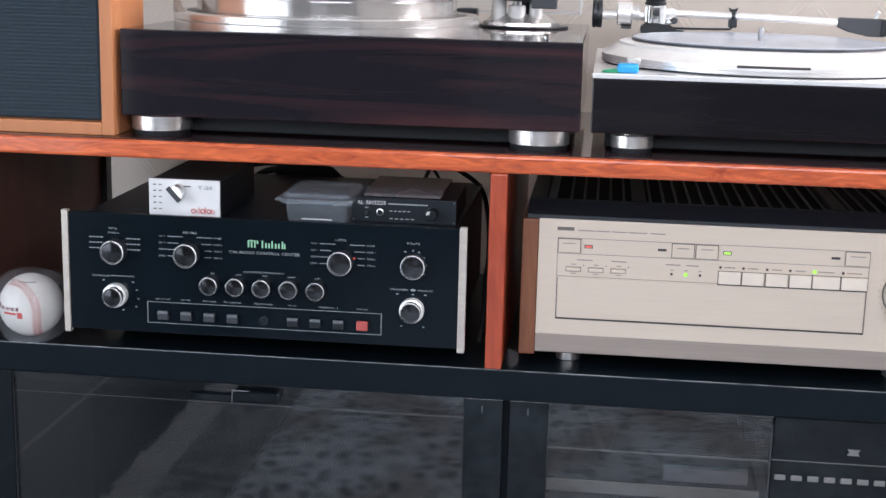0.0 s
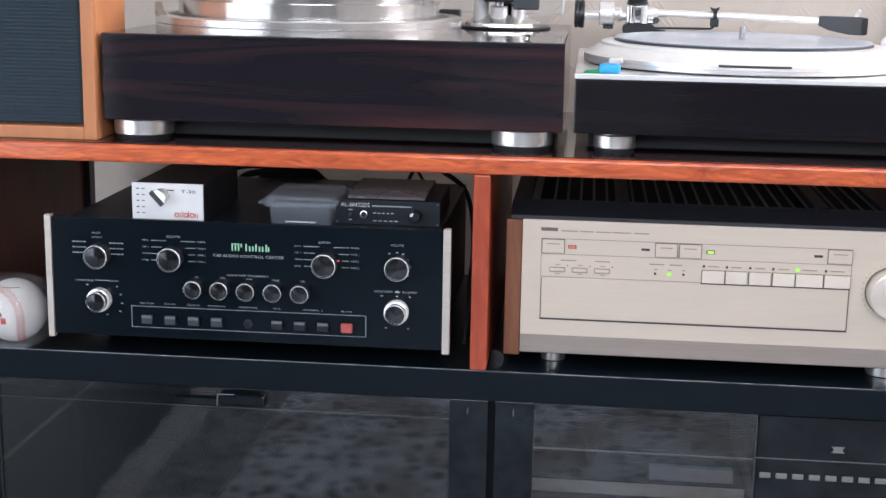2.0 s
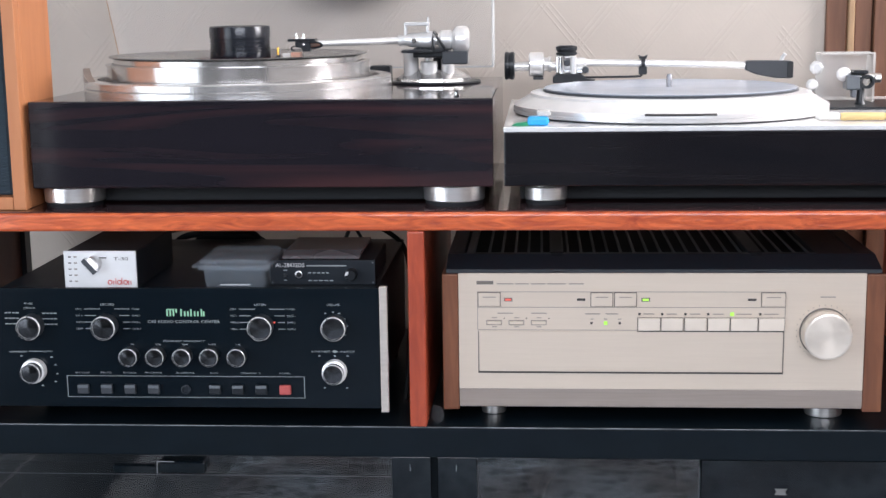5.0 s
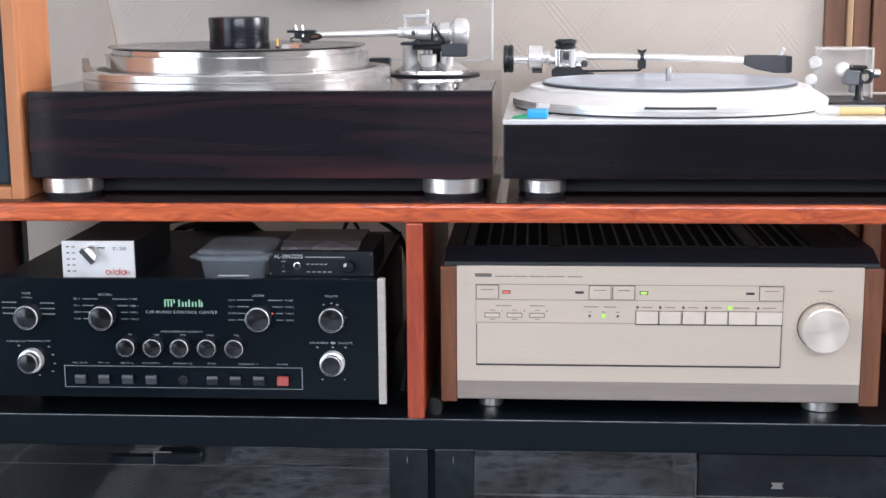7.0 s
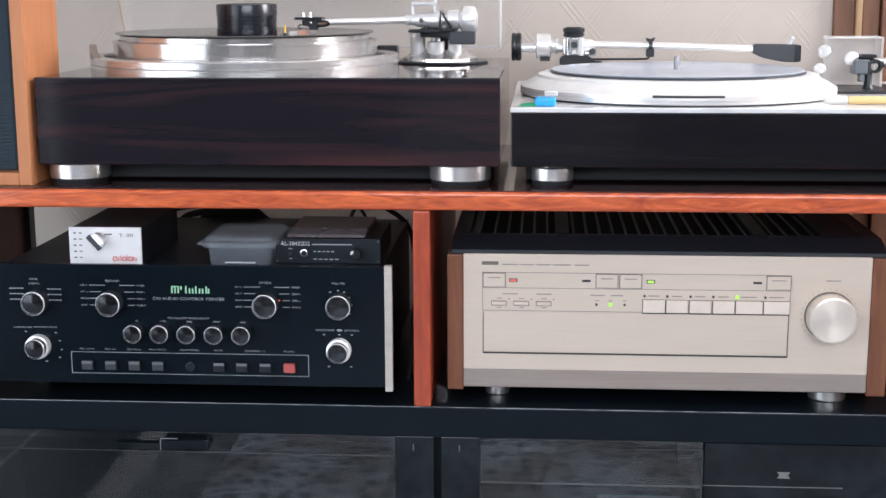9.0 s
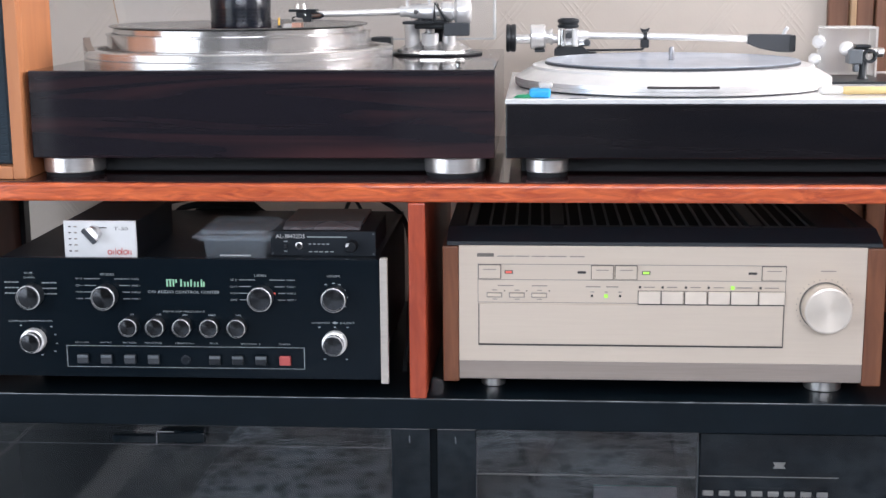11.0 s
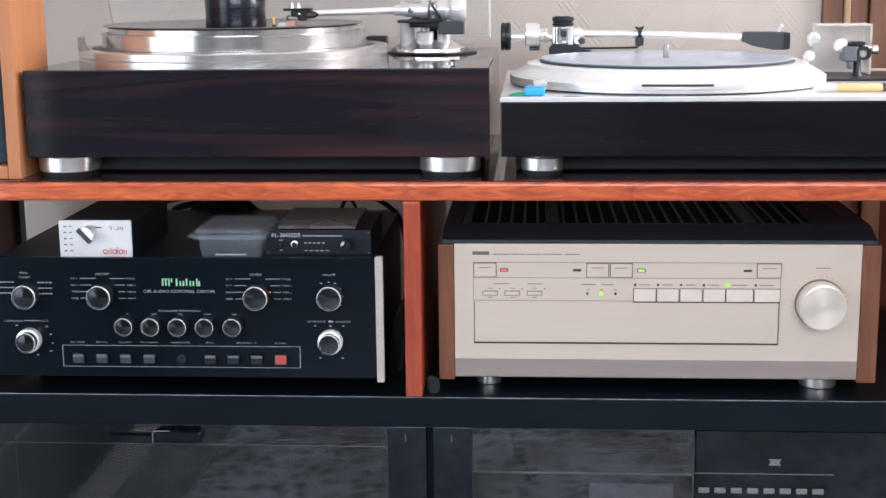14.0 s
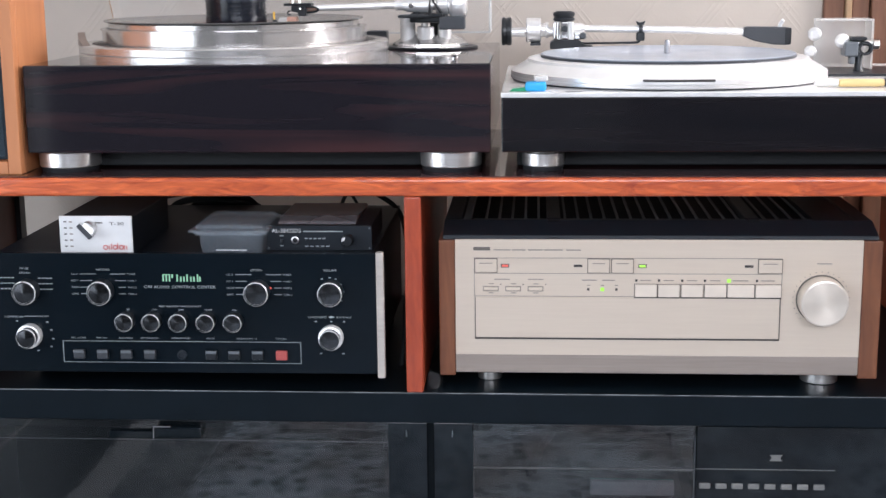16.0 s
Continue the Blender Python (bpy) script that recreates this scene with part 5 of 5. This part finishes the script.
part("gold_pin", disc(0.0013, 0.9040, 0.9130, (-0.1670, 0.183, 0), n=12, bevel=0.0003), GOLD, cart2)
part("pin_base", lathe([(0, 0.9011), (0.0030, 0.9011), (0.0022, 0.9040), (0, 0.9040)], (-0.1665, 0.183, 0), "z", 12), BLACK_PLASTIC, cart2)
part("tray", box(-0.1690, -0.1395, 0.176, 0.197, 0.9010, 0.9012), MILKY, cart2)
cart2.location.z -= 0.0047
lever = thing("cueing_lever", (0.045, 0.10, 0.8556), "small chrome cueing lever on the plinth top", "lever")
part("stand", disc(0.0036, 0.8556, 0.8600, (0.050, 0.10, 0)), CHROME, lever)
part("stand", disc(0.0022, 0.8556, 0.8588, (0.044, 0.10, 0)), CHROME, lever)
part("knob", lathe([(0, 0.8598), (0.0040, 0.8605), (0.0044, 0.8620), (0.0030, 0.8637), (0, 0.8642)], (0.050, 0.10, 0), "z", 20), CHROME, lever)

# its raised dust cover
lid = thing("dust_cover", (-0.175, 0.43, 0.8557), "raised clear acrylic dust cover behind the turntable", "dust cover")
part("sheet", prism([(-0.4150, 0.8725), (0.0792, 0.8725), (0.0792, 1.12), (-0.4580, 1.12)], 0.425, 0.428), ACRYLIC, lid)
part("side_edge", box(0.0792, 0.0822, 0.385, 0.428, 0.8725, 1.12, 0.0006), ACRYLIC_EDGE, lid)
part("side_edge", prism([(-0.4176, 0.8725), (-0.4152, 0.8725), (-0.4582, 1.12), (-0.4606, 1.12)], 0.387, 0.428), ACRYLIC, lid)
part("front_corner", prism([(-0.4181, 0.8725), (-0.4174, 0.8725), (-0.4606, 1.12), (-0.4613, 1.12)], 0.3845, 0.3868), CASING_TAN, lid)
part("bottom_edge", box(-0.4150, 0.0792, 0.4245, 0.4285, 0.8700, 0.8724), ACRYLIC_EDGE, lid)
for x in (-0.34, -0.01):
    part("hinge", box(x - 0.02, x + 0.02, 0.424, 0.445, 0.8557, 0.8699, 0.002), BLACK_PLASTIC, lid)


# ---- turntable with the silver top plate ----
tb = thing("silver_topped_turntable", (0.35, 0.22, 0.7392), "dark-plinthed turntable with a white-silver top plate and platter", "turntable")
part("plinth", box(0.1040, 0.640, 0.0245, 0.43, 0.7625, 0.8208, 0.0012), EBONY, tb, "dark veneered plinth")
part("top_plate", box(0.1035, 0.6405, 0.0235, 0.43, 0.8210, 0.8262, 0.0008), SATIN_WHITE, tb, "white-silver metal top plate")
# same black filler: the shade beneath this plinth as a solid box
part("plinth_gap_shade", box(0.120, 0.625, 0.075, 0.36, 0.7412, 0.7624, 0.002), BLACK_RUBBER, tb)
for x in (0.1490, 0.595):
    for y in (0.062, 0.375):
        f = part("foot", lathe([(0, 0.7440), (0.0222, 0.7440), (0.0232, 0.7452), (0.0232, 0.7580), (0.0222, 0.7592), (0.016, 0.7592), (0.016, 0.7624), (0, 0.7624)], (x, y, 0), "z", 44), FOOT_METAL, tb, "satin silver foot")
        part("rubber_foot", lathe([(0, 0.7393), (0.0220, 0.7393), (0.0228, 0.7439), (0, 0.7439)], (x, y, 0), "z", 36), BLACK_RUBBER, f)
QC = (0.2957, 0.213, 0)
# solid dark ring standing in for the shade in the gap
part("gap_shade_ring", lathe([(0.1700, 0.8263), (0.1800, 0.8263), (0.1800, 0.8280), (0.165, 0.8280)], QC, "z", 96), DARK_GREY, tb, "dark ring painted for the shaded gap under the platter")
pb = part("platter", lathe([(0.1843, 0.8376), (0.1680, 0.8468), (0.1655, 0.8478), (0.1640, 0.8508), (0.1600, 0.8520), (0, 0.8520)], QC, "z", 128), SATIN_WHITE, tb, "white-silver conical platter")
part("platter_side", lathe([(0.165, 0.8281), (0.1830, 0.8281), (0.1845, 0.8290), (0.1845, 0.8320), (0.1838, 0.8324), (0.1845, 0.8328), (0.1845, 0.8368), (0.1843, 0.8376)], QC, "z", 128), SIDE_METAL, pb, "polished metal side of the platter")
# dark grey ring paints the shadow groove below the mat
part("mat_shadow_ring", lathe([(0.1490, 0.8521), (0.1494, 0.8546), (0.140, 0.8548)], QC, "z", 96), DARK_GREY, pb, "dark ring for the shadow groove under the mat")
part("platter_mat", lathe([(0.1480, 0.8547), (0.1488, 0.8556), (0.1476, 0.8564), (0.055, 0.8560), (0.052, 0.8552), (0, 0.8552)], QC, "z", 96), MAT_BLUE, pb, "blue-grey platter mat")
part("spindle", lathe([(0.0034, 0.855), (0.0034, 0.868), (0.0026, 0.8706), (0, 0.8712)], QC, "z", 20), PAD_GREY, pb, "chrome spindle")
part("strobe_slot", lathe([(0.1840, 0.8360), (0.1852, 0.8362), (0.1852, 0.8384), (0.1830, 0.8388)], QC, "z", 24, start=257, sweep=23.7), DARK_INK, tb, "thin black slot on the platter edge")
part("speed_label", box(0.172, 0.190, 0.03, 0.034, 0.8263, 0.8267), DARK_GREY, tb)

# its long tonearm
ab = thing("tonearm", (0.18, 0.37, 0.8263), "long silver tonearm with black counterweight and headshell", "tonearm")
AYB, AZ = 0.372, 0.8745
part("arm_base", lathe([(0, 0.8263), (0.028, 0.8263), (0.028, 0.836), (0.024, 0.839), (0, 0.839)], (0.182, AYB, 0), "z", 36), BLACK_PLASTIC, ab)
part("pillar", disc(0.010, 0.839, 0.852, (0.182, AYB, 0)), BRUSHED, ab)
part("pivot_base", prism([(0.159, 0.8520), (0.214, 0.8520), (0.214, 0.8565), (0.203, 0.8575), (0.196, 0.8640), (0.164, 0.8640), (0.159, 0.860)], AYB - 0.016, AYB + 0.016, 0.001), BLACK_PLASTIC, ab)
part("pivot_block", box(0.163, 0.189, AYB - 0.014, AYB + 0.014, 0.8640, 0.8875, 0.0025, 3), CHROME, ab, "chrome pivot housing")
part("pivot_column", disc(0.0042, 0.8640, 0.8865, (0.1700, AYB - 0.0165, 0), n=20), CHROME, ab, "chrome corner column")
part("pivot_column", disc(0.0042, 0.8640, 0.8865, (0.1855, AYB - 0.0165, 0), n=20), ARM_METAL, ab)
part("pivot_ledge", box(0.1895, 0.206, AYB - 0.012, AYB + 0.012, 0.8640, 0.8720, 0.0015), CHROME, ab)
part("lift_knob", lathe([(0, 0), (0.0042, 0), (0.0046, 0.003), (0.0036, 0.006), (0, 0.0062)], (0.201, AYB - 0.012, 0.8690), "-y", 20), DARK_GREY, ab)
part("pivot_cheek", disc(0.0040, 0.0, 0.003, (0.1775, AYB - 0.0141, 0.878), "-y", 24), DARK_GREY, ab)
cap = part("pivot_cap", lathe([(0, 0.8875), (0.0125, 0.8875), (0.0140, 0.8890), (0.0142, 0.8905), (0.0125, 0.8915), (0.0125, 0.8930), (0.0142, 0.8945), (0.0142, 0.8975), (0.0130, 0.8990), (0, 0.8990)], (0.1770, AYB, 0), "z", 28), BLACK_PLASTIC, ab, "black pivot cap")
part("cap_top", lathe([(0.0100, 0.8990), (0.0105, 0.9000), (0, 0.9003)], (0.1770, AYB, 0), "z", 24), DARK_GREY, cap)
part("rear_shaft", disc(0.0062, 0.0, 0.062, (0.104, AYB, AZ - 0.001), "x", 24), ARM_METAL, ab)
part("counterweight", lathe([(0, 0), (0.0165, 0), (0.0182, 0.0012), (0.0182, 0.0040), (0.0174, 0.0048), (0.0174, 0.0066), (0.0182, 0.0074), (0.0182, 0.0115), (0.0165, 0.0130), (0, 0.0130)], (0.0965, AYB, AZ), "x", 36), BLACK_PLASTIC, ab, "black ridged counterweight disc")
part("second_weight", lathe([(0, 0), (0.0145, 0), (0.0160, 0.0015), (0.0160, 0.0180), (0.0145, 0.0195), (0.0090, 0.0200), (0.0090, 0.0250), (0.0105, 0.0255), (0.0105, 0.0290), (0, 0.0290)], (0.128, AYB, AZ + 0.0015), "x", 36), ARM_METAL, ab, "polished weight")
part("weight_clip", box(0.1335, 0.1470, AYB - 0.010, AYB + 0.010, 0.8565, 0.8600, 0.001), DARK_GREY, ab)
part("arm_collar", lathe([(0, 0), (0.0070, 0), (0.0075, 0.008), (0.0055, 0.014), (0, 0.014)], (0.189, AYB, 0.8775), "x", 28), ARM_METAL, ab)
part("arm_tube", tube([(0.200, AYB, 0.8775), (0.30, AYB, 0.8755), (0.355, AYB, 0.8738), (0.410, AYB - 0.004, 0.8722)], 0.0048, 16, None, 4), ARM_METAL, ab, "pale polished arm tube")
part("rest_rod", tube([(0.20, AYB - 0.010, 0.8590), (0.262, AYB - 0.006, 0.8592), (0.274, AYB - 0.004, 0.8605), (0.275, AYB - 0.004, 0.8680)], 0.0014, 8, None, 2), BLACK_METAL, ab)
part("arm_clip", box(0.2705, 0.2810, AYB - 0.007, AYB + 0.007, 0.8615, 0.8725, 0.0015), BLACK_PLASTIC, ab)
part("clip_ring", lathe([(0, 0), (0.0068, 0), (0.0068, 0.005), (0, 0.005)], (0.2735, AYB, 0.8762), "x", 20), BLACK_PLASTIC, ab)
part("clip_tip", prism([(0.2715, 0.8815), (0.2800, 0.8815), (0.2820, 0.8870), (0.2770, 0.8850), (0.2740, 0.8850), (0.2695, 0.8870)], AYB - 0.003, AYB + 0.003, 0.0005), BLACK_PLASTIC, ab)
hb = part("headshell", prism([(0.4060, 0.8665), (0.4060, 0.8765), (0.4100, 0.8785), (0.4630, 0.8778), (0.4660, 0.8755), (0.4662, 0.8570), (0.4640, 0.8552), (0.4450, 0.8556), (0.4200, 0.8605)], AYB - 0.012, AYB + 0.008, 0.0018), DARK_GREY, ab, "dark grey headshell")
part("front_cap", box(0.4585, 0.4668, AYB - 0.0128, AYB + 0.0088, 0.8562, 0.8772, 0.0015), BLACK_PLASTIC, hb)
part("finger_lift", tube([(0.4530, AYB, 0.8770), (0.4545, AYB, 0.8815), (0.4575, AYB - 0.002, 0.8865)], 0.0026, 8, None, 2), PLATE_WHITE, hb, "white finger lift")

# second arm mount with its clear guard
am = thing("arm_mount", (0.53, 0.30, 0.8263), "spare arm mount with silver pivot and black post", "arm mount")
part("mount_plate", box(0.485, 0.625, 0.215, 0.345, 0.8264, 0.8292, 0.001), BLACK_PLASTIC, am)
part("post", lathe([(0, 0.8292), (0.0070, 0.8292), (0.0048, 0.833), (0.0045, 0.852), (0, 0.852)], (0.5300, 0.262, 0), "z", 20), BLACK_PLASTIC, am)
part("pivot_block", box(0.511, 0.527, 0.25, 0.275, 0.8470, 0.8650, 0.002), MID_GREY, am)
part("pivot_tongue", box(0.517, 0.523, 0.249, 0.262, 0.8380, 0.8470, 0.0015), MID_GREY, am)
part("pivot_ring", lathe([(0.0055, 0), (0.0085, 0), (0.0085, 0.009), (0.0055, 0.009)], (0.537, 0.266, 0.8565), "-y", 28), BLACK_PLASTIC, am)
part("pivot_cap", box(0.519, 0.537, 0.252, 0.272, 0.8660, 0.8705, 0.0015), BLACK_PLASTIC, am)
part("silver_head", lathe([(0.0090 * math.sin(math.pi * i / 12), -0.0090 * math.cos(math.pi * i / 12)) for i in range(13)], (0.511, 0.268, 0.8650), "z", 24), SATIN_WHITE, am)
part("cross_shaft", disc(0.0035, 0, 0.040, (0.510, 0.268, 0.8625), "x", 16), BRUSHED, am)
part("end_knob", disc(0.0058, 0, 0.008, (0.547, 0.268, 0.8605), "x", 20), BRUSHED, am)
gd = thing("clear_guard", (0.517, 0.32, 0.8263), "milky clear plastic guard box on the turntable top", "guard")
part("guard_back", box(0.487, 0.552, 0.320, 0.3235, 0.8295, 0.8905, 0.0008), MILKY, gd)
part("guard_side", box(0.5490, 0.552, 0.284, 0.3198, 0.8295, 0.8905, 0.0006), MILKY, gd)
part("guard_top", box(0.487, 0.5488, 0.284, 0.3198, 0.8880, 0.8905, 0.0006), MILKY, gd)
for gx, gz, gr in ((0.4835, 0.8720, 0.0088), (0.4790, 0.8505, 0.0080)):
    dome = [(gr * math.sin(math.pi * q / 16), gr * 0.9 * (1 - math.cos(math.pi * q / 16))) for q in range(3, 14)]
    part("guard_knob", lathe([(0, dome[0][1])] + dome + [(0, dome[-1][1])], (gx, 0.305, gz), "-y", 9), RIM_METAL, gd, "pale ribbed knob")

# small things on the top plate
blue = thing("blue_eraser", (0.142, 0.05, 0.8262), "sky blue plastic block on the turntable top", "eraser")
part("block", box(0.1290, 0.1520, 0.036, 0.058, 0.8263, 0.8362, 0.0034, 4), BLUE_PLASTIC, blue)
part("cap", box(0.1390, 0.1540, 0.040, 0.062, 0.8363, 0.8425, 0.0024, 3), MILKY, blue)
gr = prism([(0.112, 0.8263), (0.137, 0.8263), (0.134, 0.8290), (0.128, 0.8302), (0.116, 0.8290)], 0.038, 0.052, 0.0006)
solid("green_clip", gr, GREEN_PLASTIC, "small green plastic clip on the turntable top", "clip")
br = thing("stylus_brush", (0.50, 0.075, 0.8263), "small brush with white bristles and yellow handle", "brush")
part("bristles", lathe([(0.0022, 0), (0.0048, 0.004), (0.0046, 0.018), (0.0036, 0.026), (0, 0.026)], (0.440, 0.070, 0.8315), "x", 18), BRISTLE, br, "white bristles")
part("handle", lathe([(0, 0), (0.0040, 0), (0.0044, 0.004), (0.0042, 0.045), (0.0036, 0.048), (0, 0.048)], (0.4665, 0.070, 0.8312), "x", 18), YELLOW_WOOD, br, "yellow wooden handle")
part("ferrule", lathe([(0, 0), (0.0046, 0), (0.0046, 0.030), (0.003, 0.034), (0, 0.034)], (0.515, 0.070, 0.8314), "x", 18), DARK_GREY, br, "dark grip")
